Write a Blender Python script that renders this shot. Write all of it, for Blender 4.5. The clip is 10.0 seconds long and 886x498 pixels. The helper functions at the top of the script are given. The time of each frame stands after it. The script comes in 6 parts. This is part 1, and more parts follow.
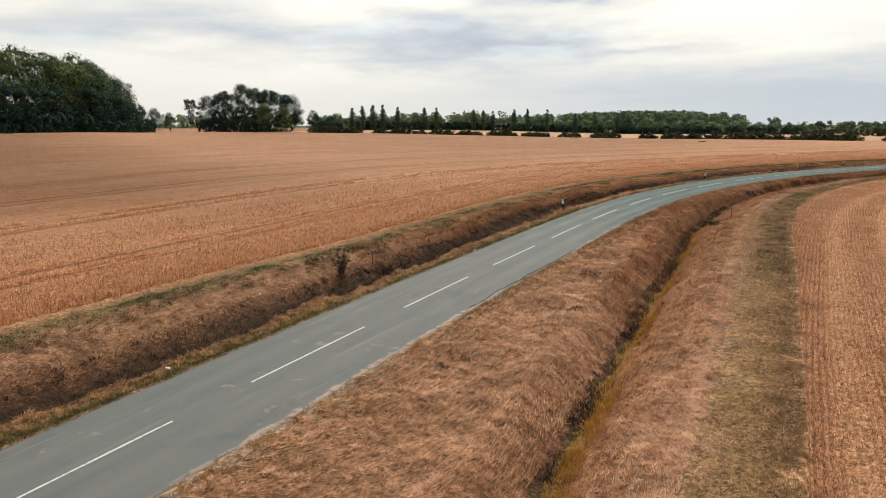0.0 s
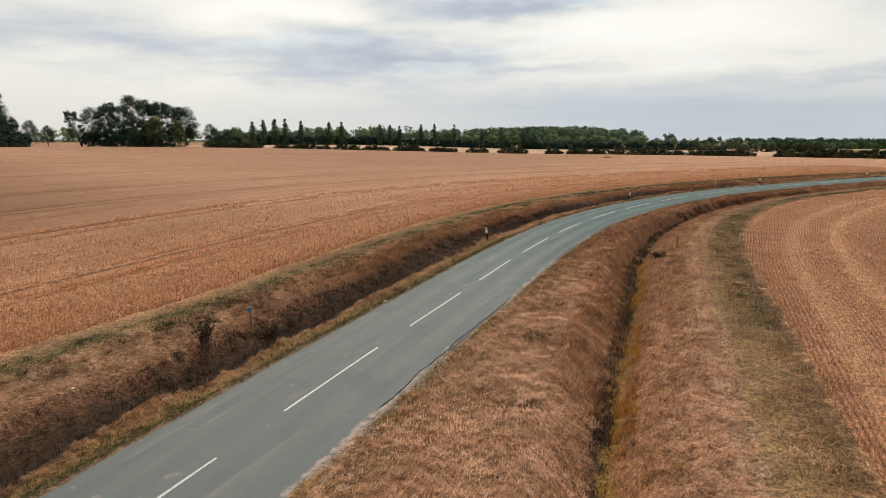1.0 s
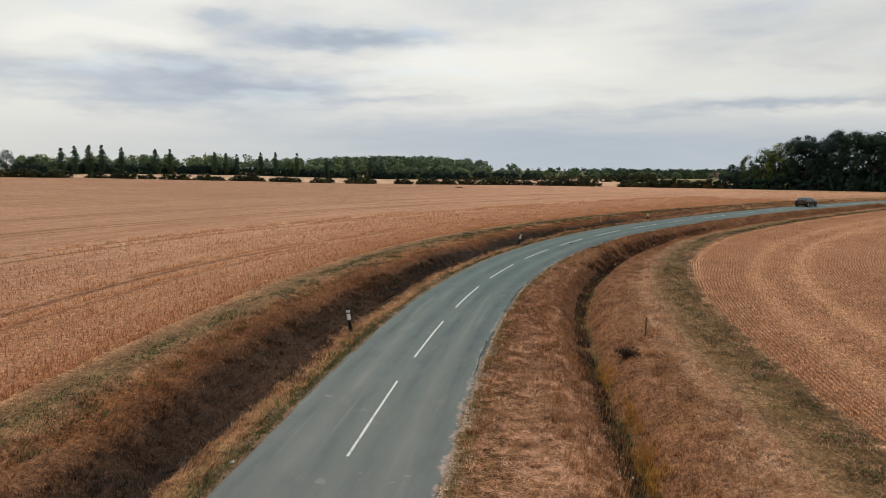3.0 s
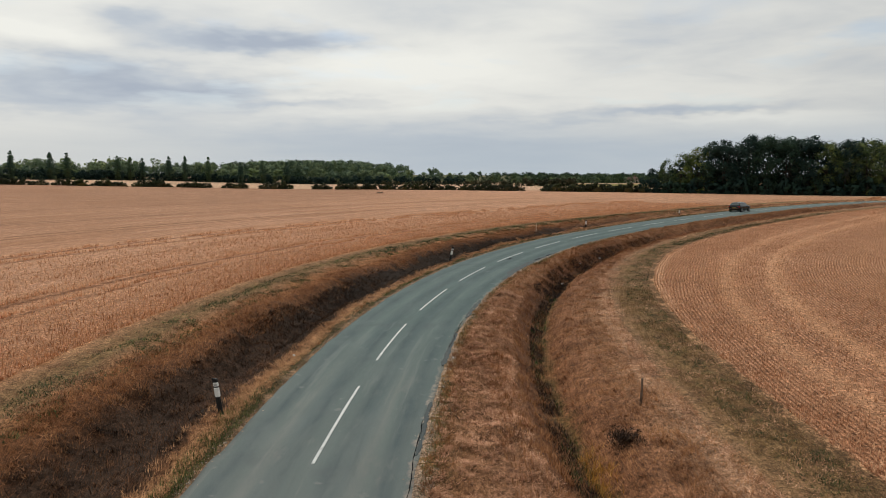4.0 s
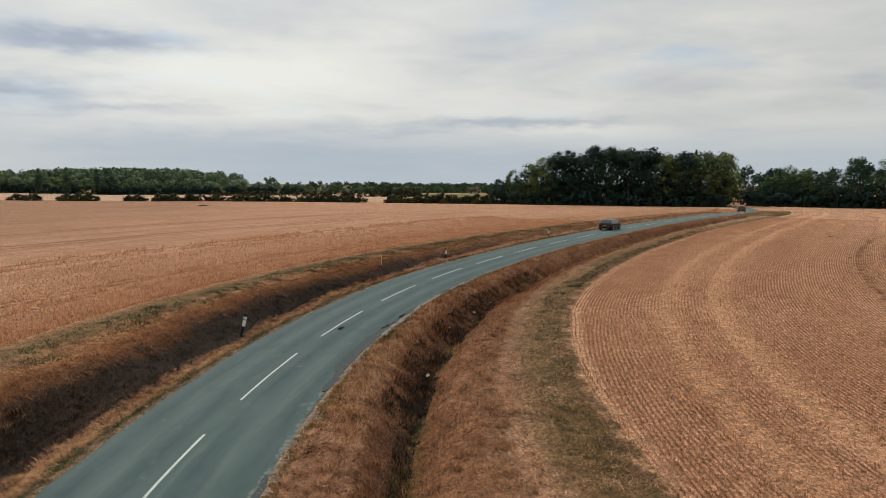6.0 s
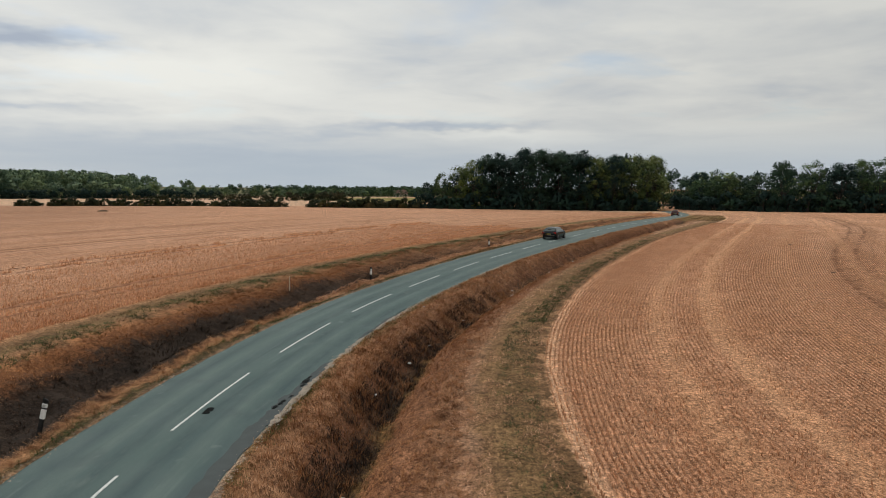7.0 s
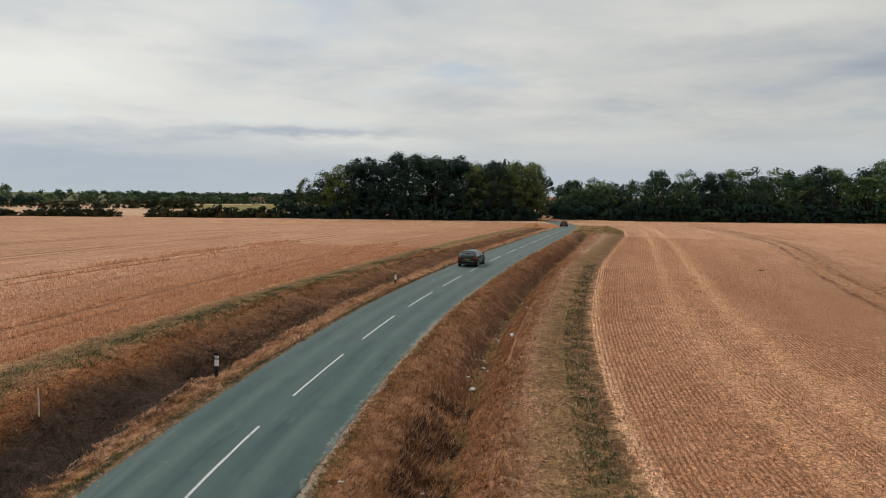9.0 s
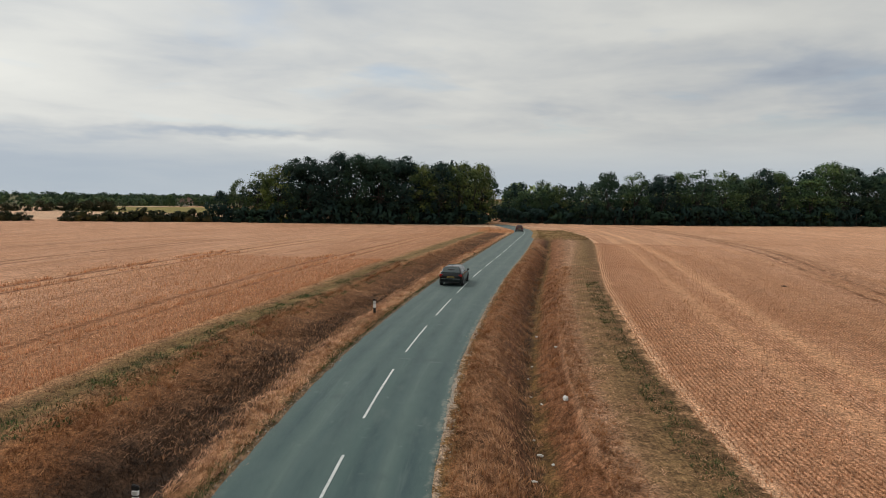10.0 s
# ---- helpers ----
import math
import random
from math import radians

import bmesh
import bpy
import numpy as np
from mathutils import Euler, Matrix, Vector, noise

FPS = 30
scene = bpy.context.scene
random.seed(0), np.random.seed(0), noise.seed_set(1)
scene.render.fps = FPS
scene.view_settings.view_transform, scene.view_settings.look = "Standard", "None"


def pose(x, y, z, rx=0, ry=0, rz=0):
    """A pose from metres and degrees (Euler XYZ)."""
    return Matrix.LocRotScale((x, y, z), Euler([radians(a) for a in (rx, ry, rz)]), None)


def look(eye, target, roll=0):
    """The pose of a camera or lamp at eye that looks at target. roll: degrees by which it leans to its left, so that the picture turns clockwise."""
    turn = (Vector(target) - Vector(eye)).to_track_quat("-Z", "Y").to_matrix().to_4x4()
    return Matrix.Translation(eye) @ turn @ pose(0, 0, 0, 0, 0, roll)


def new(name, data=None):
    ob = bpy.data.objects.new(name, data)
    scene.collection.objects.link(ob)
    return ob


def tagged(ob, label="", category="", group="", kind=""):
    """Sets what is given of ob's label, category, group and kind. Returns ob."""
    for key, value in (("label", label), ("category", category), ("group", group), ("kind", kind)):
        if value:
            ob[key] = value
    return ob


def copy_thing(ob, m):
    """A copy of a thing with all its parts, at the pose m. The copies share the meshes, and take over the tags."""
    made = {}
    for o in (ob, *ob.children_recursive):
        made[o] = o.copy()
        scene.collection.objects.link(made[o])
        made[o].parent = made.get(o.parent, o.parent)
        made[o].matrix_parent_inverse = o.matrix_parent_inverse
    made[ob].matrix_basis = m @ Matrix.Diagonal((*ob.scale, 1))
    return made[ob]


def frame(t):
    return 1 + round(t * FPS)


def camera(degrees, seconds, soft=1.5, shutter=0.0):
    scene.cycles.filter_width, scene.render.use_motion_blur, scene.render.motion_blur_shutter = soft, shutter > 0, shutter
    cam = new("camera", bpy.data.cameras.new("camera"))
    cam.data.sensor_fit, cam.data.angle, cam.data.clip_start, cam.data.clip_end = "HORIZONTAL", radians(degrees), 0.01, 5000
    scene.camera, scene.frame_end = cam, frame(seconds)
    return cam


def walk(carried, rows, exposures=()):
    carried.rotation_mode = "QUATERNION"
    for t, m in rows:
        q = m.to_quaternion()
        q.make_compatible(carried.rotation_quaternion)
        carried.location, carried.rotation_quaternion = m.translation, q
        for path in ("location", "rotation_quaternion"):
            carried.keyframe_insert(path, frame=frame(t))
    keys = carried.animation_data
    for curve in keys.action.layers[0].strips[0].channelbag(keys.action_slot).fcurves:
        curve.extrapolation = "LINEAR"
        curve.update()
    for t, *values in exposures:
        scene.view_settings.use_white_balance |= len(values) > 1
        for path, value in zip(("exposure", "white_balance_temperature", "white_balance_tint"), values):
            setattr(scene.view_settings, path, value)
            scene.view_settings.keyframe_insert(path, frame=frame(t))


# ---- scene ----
cam = camera(64.5, 10.0, soft=0.75)
PATH = [
    (0, (-1.007, 1.736, 7.692), (-1.848, 3.517, 7.344), -0.2),
    (0.5, (-2.772, 5.749, 7.728), (-3.491, 7.587, 7.401), -0.2),
    (1, (-4.476, 9.859, 7.795), (-5.077, 11.741, 7.487), -0.0),
    (1.5, (-6.124, 14.154, 7.763), (-6.611, 16.073, 7.481), 0.0),
    (2, (-7.53, 18.542, 7.754), (-7.911, 20.489, 7.498), 0.1),
    (2.5, (-8.754, 23.219, 7.777), (-9.035, 25.185, 7.54), 0.2),
    (4, (-10.149, 36.583, 7.768), (-10.106, 38.571, 7.556), 0.1),
    (4.5, (-9.989, 41.823, 7.757), (-9.828, 43.806, 7.552), 0.1),
    (5, (-9.385, 46.44, 7.943), (-9.114, 48.412, 7.746), 0.1),
    (5.5, (-8.422, 51.207, 8.137), (-8.045, 53.162, 7.946), 0.2),
    (7, (-4.407, 66.973, 8.298), (-3.727, 68.845, 8.123), 0.3),
    (7.5, (-2.994, 72.21, 8.37), (-2.218, 74.046, 8.199), 0.4),
    (8, (-1.549, 77.585, 8.437), (-0.681, 79.38, 8.272), 0.4),
    (8.5, (-0.143, 82.854, 8.526), (0.812, 84.604, 8.366), 0.4),
    (9, (1.272, 88.28, 8.573), (2.311, 89.981, 8.42), 0.6),
    (9.5, (2.656, 93.673, 8.663), (3.776, 95.323, 8.514), 0.6),
    (10, (4.018, 99.09, 8.751), (5.213, 100.687, 8.605), 0.7),
]
walk(cam, [(t, look(eye, target, roll)) for t, eye, target, roll in PATH], [(0, 0.33, 6800, 10), (1, 0.19, 6700, 10), (2.5, 0.05, 6560, 10), (5, -0.03, 6500, 10), (10, -0.05, 6450, 10)])
# ---------------------------------------------------------------- world, sun, exposure
SUN_AZ, SUN_EL = -18.0, 46.0          # degrees from +y towards +x; height


def nodes_of(tree):
    tree.nodes.clear()
    return tree.nodes, tree.links


class Graph:
    """A small helper to wire shader nodes."""

    def __init__(self, tree):
        self.n, self.l = nodes_of(tree)

    def put(self, sock, value):
        if isinstance(value, bpy.types.NodeSocket):
            self.l.new(value, sock)
        elif value is not None:
            if isinstance(value, (tuple, list)) and len(value) == 3 and len(sock.default_value) == 4:
                value = (*value, 1.0)
            sock.default_value = value

    def math(self, op, a, b=None, c=None, clamp=False):
        nd = self.n.new("ShaderNodeMath")
        nd.operation, nd.use_clamp = op, clamp
        for i, v in enumerate((a, b, c)):
            self.put(nd.inputs[i], v)
        return nd.outputs[0]

    def vmath(self, op, a, b=None):
        nd = self.n.new("ShaderNodeVectorMath")
        nd.operation = op
        self.put(nd.inputs[0], a)
        self.put(nd.inputs[1], b)
        return nd.outputs[0]

    def noise(self, vec, scale, detail=3.0, rough=0.55, dist=0.0):
        nd = self.n.new("ShaderNodeTexNoise")
        self.put(nd.inputs["Vector"], vec)
        nd.inputs["Scale"].default_value = scale
        nd.inputs["Detail"].default_value = detail
        nd.inputs["Roughness"].default_value = rough
        nd.inputs["Distortion"].default_value = dist
        return nd.outputs["Fac"]

    def mix(self, fac, a, b, kind="MIX"):
        nd = self.n.new("ShaderNodeMix")
        nd.data_type, nd.blend_type = "RGBA", kind
        self.put(nd.inputs[0], fac)
        self.put(nd.inputs[6], a)
        self.put(nd.inputs[7], b)
        return nd.outputs[2]

    def ramp(self, fac, stops):
        nd = self.n.new("ShaderNodeValToRGB")
        el = nd.color_ramp.elements
        while len(el) < len(stops):
            el.new(0.5)
        for e, (p, c) in zip(el, stops):
            e.position = p
            e.color = (*c, 1.0) if isinstance(c, (tuple, list)) else (c, c, c, 1.0)
        self.put(nd.inputs[0], fac)
        return nd.outputs[0]

    def step(self, v, a, b):
        nd = self.n.new("ShaderNodeMapRange")
        nd.interpolation_type = "SMOOTHSTEP"
        self.put(nd.inputs[0], v)
        nd.inputs[1].default_value, nd.inputs[2].default_value = a, b
        return nd.outputs[0]

    def split(self, v):
        nd = self.n.new("ShaderNodeSeparateXYZ")
        self.put(nd.inputs[0], v)
        return nd.outputs

    def join(self, x, y, z):
        nd = self.n.new("ShaderNodeCombineXYZ")
        for i, v in enumerate((x, y, z)):
            self.put(nd.inputs[i], v)
        return nd.outputs[0]


world = bpy.data.worlds.new("overcast_sky")
scene.world = world
world.use_nodes = True
G = Graph(world.node_tree)
sky = G.n.new("ShaderNodeTexSky")
sky.sky_type = "NISHITA"
sky.sun_disc = False
sky.sun_elevation, sky.sun_rotation = radians(SUN_EL), radians(SUN_AZ)
ray = G.n.new("ShaderNodeTexCoord").outputs["Generated"]
rx, ry, rz = G.split(ray)
up = G.math("MAXIMUM", rz, 0.0)
den = G.math("ADD", up, 0.075)
px, py = G.math("DIVIDE", rx, den), G.math("DIVIDE", ry, den)
flat = G.join(px, py, 0.0)
# broad cloud sheet with soft ripples
broad = G.noise(G.vmath("ADD", flat, (1.7, 0.4, 0.0)), 0.42, 3.0, 0.5, 0.6)
streak = G.noise(G.vmath("ADD", flat, (7.3, 2.1, 0.0)), 1.0, 4.0, 0.5, 0.5)
wisp = G.noise(flat, 3.4, 4.0, 0.6, 0.5)
dens = G.math("ADD", G.math("MULTIPLY", broad, 0.30), G.math("ADD", G.math("MULTIPLY", streak, 0.22), G.math("MULTIPLY", wisp, 0.05)))
# single cloud bands: bearing, height, half breadth and half depth in degrees, weight (dark +, light -)
bear = G.math("MULTIPLY", G.math("ARCTAN2", rx, ry), 57.3)
high = G.math("MULTIPLY", G.math("ARCSINE", rz), 57.3)
bent = G.join(G.math("MULTIPLY", bear, 0.07), G.math("MULTIPLY", high, 0.22), 0.0)
bear = G.math("ADD", bear, G.math("MULTIPLY", G.math("SUBTRACT", G.noise(bent, 1.0, 4.0, 0.6), 0.5), 16.0))
high = G.math("ADD", high, G.math("MULTIPLY", G.math("SUBTRACT", G.noise(G.vmath("ADD", bent, (5.0, 9.0, 2.0)), 1.4, 4.0, 0.6), 0.5), 4.5))
bands = None
for az, el, wa, we, k in ((-13, 9.8, 9.0, 0.9, 1.0), (-22, 11.6, 4.0, 1.3, 0.7), (-23, 6.5, 9.0, 1.7, 1.0), (-9, 5.6, 6.0, 0.5, 0.5), (-12, 3.2, 11.0, 1.4, 0.45), (-41, 7.2, 9.0, 1.3, 0.5), (-33, 4.6, 9.0, 0.5, 0.4),
                          (-55, 6.8, 9.0, 1.0, 0.25), (18, 4.9, 9.0, 0.6, 0.8), (11, 3.8, 8.0, 0.6, 0.5), (47, 7.0, 13.0, 1.1, 0.45), (33, 10.5, 14.0, 1.5, 0.4), (64, 8.5, 9.0, 2.0, 0.7),
                          (-2, 8.6, 10.0, 2.2, -0.8), (24, 4.1, 6.0, 0.4, -0.6), (-30, 9.6, 5.0, 0.9, -0.6), (54, 13.0, 9.0, 1.2, -0.5), (6, 1.8, 17.0, 1.5, 0.7), (-50, 3.5, 12.0, 1.6, -0.3)):
    u, v = G.math("MULTIPLY_ADD", bear, 1 / wa, -az / wa), G.math("MULTIPLY_ADD", high, 1 / we, -el / we)
    w = G.math("MULTIPLY", G.math("POWER", 2.718, G.math("MULTIPLY", G.math("ADD", G.math("MULTIPLY", u, u), G.math("MULTIPLY", v, v)), -1.0)), k)
    bands = w if bands is None else G.math("ADD", bands, w)
dens = G.math("MULTIPLY_ADD", G.math("SUBTRACT", dens, 0.285), G.math("MULTIPLY_ADD", G.step(rz, 0.04, 0.15), 0.65, 0.35), 0.285)
dens = G.math("SUBTRACT", G.math("ADD", dens, 0.235), G.math("MULTIPLY", bands, 0.165))
tint = G.ramp(dens, [(0.36, (0.47, 0.53, 0.62)), (0.42, (0.59, 0.645, 0.705)), (0.475, (0.76, 0.78, 0.775)), (0.53, (0.885, 0.89, 0.85)), (0.62, (0.985, 0.985, 0.925))])
# the light side of the sky, towards the hidden sun
sun_dir = Vector((math.sin(radians(SUN_AZ)) * math.cos(radians(SUN_EL)), math.cos(radians(SUN_AZ)) * math.cos(radians(SUN_EL)), math.sin(radians(SUN_EL))))
dotn = G.n.new("ShaderNodeVectorMath")
dotn.operation = "DOT_PRODUCT"
G.put(dotn.inputs[0], ray)
dotn.inputs[1].default_value = sun_dir
side = G.step(dotn.outputs["Value"], 0.25, 1.0)
cloud = G.mix(1.0, tint, G.ramp(side, [(0.0, 0.84), (1.0, 1.12)]), "MULTIPLY")
low = G.math("SUBTRACT", 1.0, G.step(rz, 0.015, 0.095))
haze = G.mix(G.step(bear, -45.0, 5.0), (0.80, 0.80, 0.765), (0.545, 0.62, 0.69))
cloud = G.mix(G.math("MULTIPLY", low, 0.85), cloud, haze)
bg_sky, bg_cloud = G.n.new("ShaderNodeBackground"), G.n.new("ShaderNodeBackground")
G.put(bg_sky.inputs[0], sky.outputs[0])
bg_sky.inputs[1].default_value = 0.10
G.put(bg_cloud.inputs[0], cloud)
bg_cloud.inputs[1].default_value = 0.83
cover = G.math("MAXIMUM", G.ramp(G.noise(G.vmath("ADD", flat, (3.0, -4.0, 0.0)), 0.9, 4.0, 0.55, 0.3), [(0.30, 0.55), (0.46, 1.0)]), G.step(rz, 0.16, 0.07))
mixer = G.n.new("ShaderNodeMixShader")
G.put(mixer.inputs[0], cover)
G.l.new(bg_sky.outputs[0], mixer.inputs[1])
G.l.new(bg_cloud.outputs[0], mixer.inputs[2])
outw = G.n.new("ShaderNodeOutputWorld")
G.l.new(mixer.outputs[0], outw.inputs[0])

sun_data = bpy.data.lights.new("sun", "SUN")
sun_data.energy, sun_data.angle, sun_data.color = 1.35, radians(12), (1.0, 0.95, 0.88)
sun = new("sun", sun_data)
sun.matrix_world = look(sun_dir * 200, (0, 0, 0))

# ---------------------------------------------------------------- materials


def principled(name, rough=0.8, metal=0.0, spec=0.35):
    m = bpy.data.materials.new(name)
    m.use_nodes = True
    g = Graph(m.node_tree)
    b = g.n.new("ShaderNodeBsdfPrincipled")
    o = g.n.new("ShaderNodeOutputMaterial")
    g.l.new(b.outputs[0], o.inputs[0])
    g.put(b.inputs["Roughness"], rough)
    b.inputs["Metallic"].default_value = metal
    b.inputs["Specular IOR Level"].default_value = spec
    return m, g, b


def bumped(g, b, height, strength, dist):
    nd = g.n.new("ShaderNodeBump")
    nd.inputs["Strength"].default_value, nd.inputs["Distance"].default_value = strength, dist
    g.put(nd.inputs["Height"], height)
    g.l.new(nd.outputs[0], b.inputs["Normal"])


def surface(name, c1, c2, scale=3.0, rough=0.85, metal=0.0, spec=0.3, fine=30.0, bump=0.3, dist=0.01, vary=""):
    """Two colours mixed by noise at two scales. vary: 'island' or 'object' shifts the tone piece by piece."""
    m, g, b = principled(name, rough, metal, spec)
    co = g.n.new("ShaderNodeTexCoord").outputs["Object"]
    n1, n2 = g.noise(co, scale, 4.0), g.noise(co, fine, 3.0)
    f = g.math("ADD", g.math("MULTIPLY", n1, 0.7), g.math("MULTIPLY", n2, 0.3))
    col = g.mix(g.step(f, 0.36, 0.64), c1, c2)
    if vary:
        if vary == "island":
            rnd = g.n.new("ShaderNodeNewGeometry").outputs["Random Per Island"]
        else:
            rnd = g.n.new("ShaderNodeObjectInfo").outputs["Random"]
        col = g.mix(1.0, col, g.ramp(rnd, [(0.0, 0.62), (0.5, 0.95), (1.0, 1.35)]), "MULTIPLY")
    g.put(b.inputs["Base Color"], col)
    if bump:
        bumped(g, b, n2, bump, dist)
    return m


def blades(name, dark, mid, light, warm=(1.07, 0.93, 0.84)):
    """Dry or green grass, each blade with its own tone, patches of several metres."""
    m, g, b = principled(name, 0.8, 0.0, 0.2)
    rnd = g.n.new("ShaderNodeNewGeometry").outputs["Random Per Island"]
    co = g.n.new("ShaderNodeTexCoord").outputs["Object"]
    patch = g.noise(co, 0.45, 4.0, 0.6)
    tuft = g.noise(co, 2.8, 3.0, 0.6)
    f = g.math("ADD", g.math("MULTIPLY", rnd, 0.5), g.math("MULTIPLY", g.step(patch, 0.3, 0.7), 0.28))
    f = g.math("ADD", f, g.math("MULTIPLY", g.step(tuft, 0.36, 0.64), 0.22))
    dark, mid, light = [tuple(a * w for a, w in zip(c, warm)) for c in (dark, mid, light)]
    g.put(b.inputs["Base Color"], g.ramp(f, [(0.08, dark), (0.5, mid), (0.92, light)]))
    return m


def foliage(name, dark, mid, light):
    m, g, b = principled(name, 0.75, 0.0, 0.12)
    rnd = g.n.new("ShaderNodeNewGeometry").outputs["Random Per Island"]
    obr = g.n.new("ShaderNodeObjectInfo").outputs["Random"]
    co = g.n.new("ShaderNodeTexCoord").outputs["Object"]
    clump = g.noise(co, 0.2, 3.0)
    f = g.math("ADD", g.math("MULTIPLY_ADD", rnd, 0.14, 0.14), g.math("MULTIPLY", g.step(clump, 0.3, 0.7), 0.58))
    col = g.ramp(f, [(0.1, dark), (0.5, mid), (0.95, light)])
    col = g.mix(1.0, col, g.ramp(obr, [(0.0, (0.7, 0.8, 0.85)), (0.5, (0.95, 0.98, 0.95)), (0.85, (1.12, 1.12, 0.9)), (1.0, (1.22, 1.25, 0.85))]), "MULTIPLY")
    g.put(b.inputs["Base Color"], col)
    return m


# land: verge, ditch, bank, green strip and stubble, by zone across the road
def land_material():
    m, g, b = principled("land", 0.95, 0.0, 0.1)
    co = g.n.new("ShaderNodeTexCoord").outputs["Object"]
    uv = g.n.new("ShaderNodeUVMap")
    uv.uv_map = "along"
    s, o, _ = g.split(uv.outputs[0])
    za = g.n.new("ShaderNodeAttribute")
    za.attribute_name = "zone"
    z0 = za.outputs["Fac"]
    is_right = g.math("GREATER_THAN", z0, 0.0)
    ragged = g.math("SUBTRACT", g.noise(co, 0.9, 4.0, 0.65), 0.5)
    ragged2 = g.math("SUBTRACT", g.noise(co, 4.0, 3.0, 0.6), 0.5)
    shift = g.math("ADD", g.math("MULTIPLY", ragged, 1.0), g.math("MULTIPLY", ragged2, 0.5))
    z = g.math("ADD", z0, shift)
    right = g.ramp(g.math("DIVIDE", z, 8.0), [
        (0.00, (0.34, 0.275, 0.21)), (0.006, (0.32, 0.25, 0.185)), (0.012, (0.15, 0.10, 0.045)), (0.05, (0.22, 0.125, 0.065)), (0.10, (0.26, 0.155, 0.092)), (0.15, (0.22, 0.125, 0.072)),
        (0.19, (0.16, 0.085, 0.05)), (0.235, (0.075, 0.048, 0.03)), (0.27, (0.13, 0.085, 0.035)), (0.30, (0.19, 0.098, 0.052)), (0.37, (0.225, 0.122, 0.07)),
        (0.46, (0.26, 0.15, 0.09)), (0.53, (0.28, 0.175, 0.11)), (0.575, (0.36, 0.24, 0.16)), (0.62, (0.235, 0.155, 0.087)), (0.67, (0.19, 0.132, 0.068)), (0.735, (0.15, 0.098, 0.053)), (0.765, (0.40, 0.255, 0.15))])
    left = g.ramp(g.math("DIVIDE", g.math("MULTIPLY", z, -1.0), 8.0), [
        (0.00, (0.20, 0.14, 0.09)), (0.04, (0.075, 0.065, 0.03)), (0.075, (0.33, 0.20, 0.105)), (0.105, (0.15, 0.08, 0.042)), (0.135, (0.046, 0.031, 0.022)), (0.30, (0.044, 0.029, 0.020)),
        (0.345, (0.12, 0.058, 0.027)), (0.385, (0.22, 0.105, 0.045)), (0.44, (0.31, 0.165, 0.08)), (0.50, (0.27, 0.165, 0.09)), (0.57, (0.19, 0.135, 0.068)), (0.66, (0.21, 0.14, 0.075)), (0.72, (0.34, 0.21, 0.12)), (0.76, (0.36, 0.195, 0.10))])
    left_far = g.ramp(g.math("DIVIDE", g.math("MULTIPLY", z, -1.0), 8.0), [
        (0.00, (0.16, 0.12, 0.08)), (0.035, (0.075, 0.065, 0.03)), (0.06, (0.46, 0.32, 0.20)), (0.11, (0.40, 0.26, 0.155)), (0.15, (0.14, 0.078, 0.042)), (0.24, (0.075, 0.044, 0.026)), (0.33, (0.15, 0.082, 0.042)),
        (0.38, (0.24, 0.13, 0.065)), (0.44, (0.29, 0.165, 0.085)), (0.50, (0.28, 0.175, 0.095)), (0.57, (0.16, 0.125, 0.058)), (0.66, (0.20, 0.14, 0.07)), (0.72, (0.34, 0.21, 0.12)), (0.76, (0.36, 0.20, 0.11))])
    # the left ditch bottom is darker from about s = 42 on
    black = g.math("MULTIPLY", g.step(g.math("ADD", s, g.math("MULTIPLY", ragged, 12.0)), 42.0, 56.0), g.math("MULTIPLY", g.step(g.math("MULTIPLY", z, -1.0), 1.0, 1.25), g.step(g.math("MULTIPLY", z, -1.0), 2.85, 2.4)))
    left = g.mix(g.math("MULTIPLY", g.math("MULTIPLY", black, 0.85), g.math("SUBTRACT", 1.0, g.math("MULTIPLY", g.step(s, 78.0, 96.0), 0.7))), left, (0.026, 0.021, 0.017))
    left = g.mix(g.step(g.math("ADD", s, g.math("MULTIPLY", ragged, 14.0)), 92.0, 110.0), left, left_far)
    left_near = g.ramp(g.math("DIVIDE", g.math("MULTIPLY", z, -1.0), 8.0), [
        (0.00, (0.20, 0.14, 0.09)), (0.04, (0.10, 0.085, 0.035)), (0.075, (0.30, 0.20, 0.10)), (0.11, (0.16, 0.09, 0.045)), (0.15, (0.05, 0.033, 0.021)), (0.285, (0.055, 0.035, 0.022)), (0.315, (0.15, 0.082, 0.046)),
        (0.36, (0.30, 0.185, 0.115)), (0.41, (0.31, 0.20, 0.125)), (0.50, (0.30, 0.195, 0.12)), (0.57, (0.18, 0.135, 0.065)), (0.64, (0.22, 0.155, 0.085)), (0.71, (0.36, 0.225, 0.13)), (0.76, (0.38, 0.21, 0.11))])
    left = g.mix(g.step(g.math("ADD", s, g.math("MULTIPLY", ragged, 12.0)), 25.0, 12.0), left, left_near)
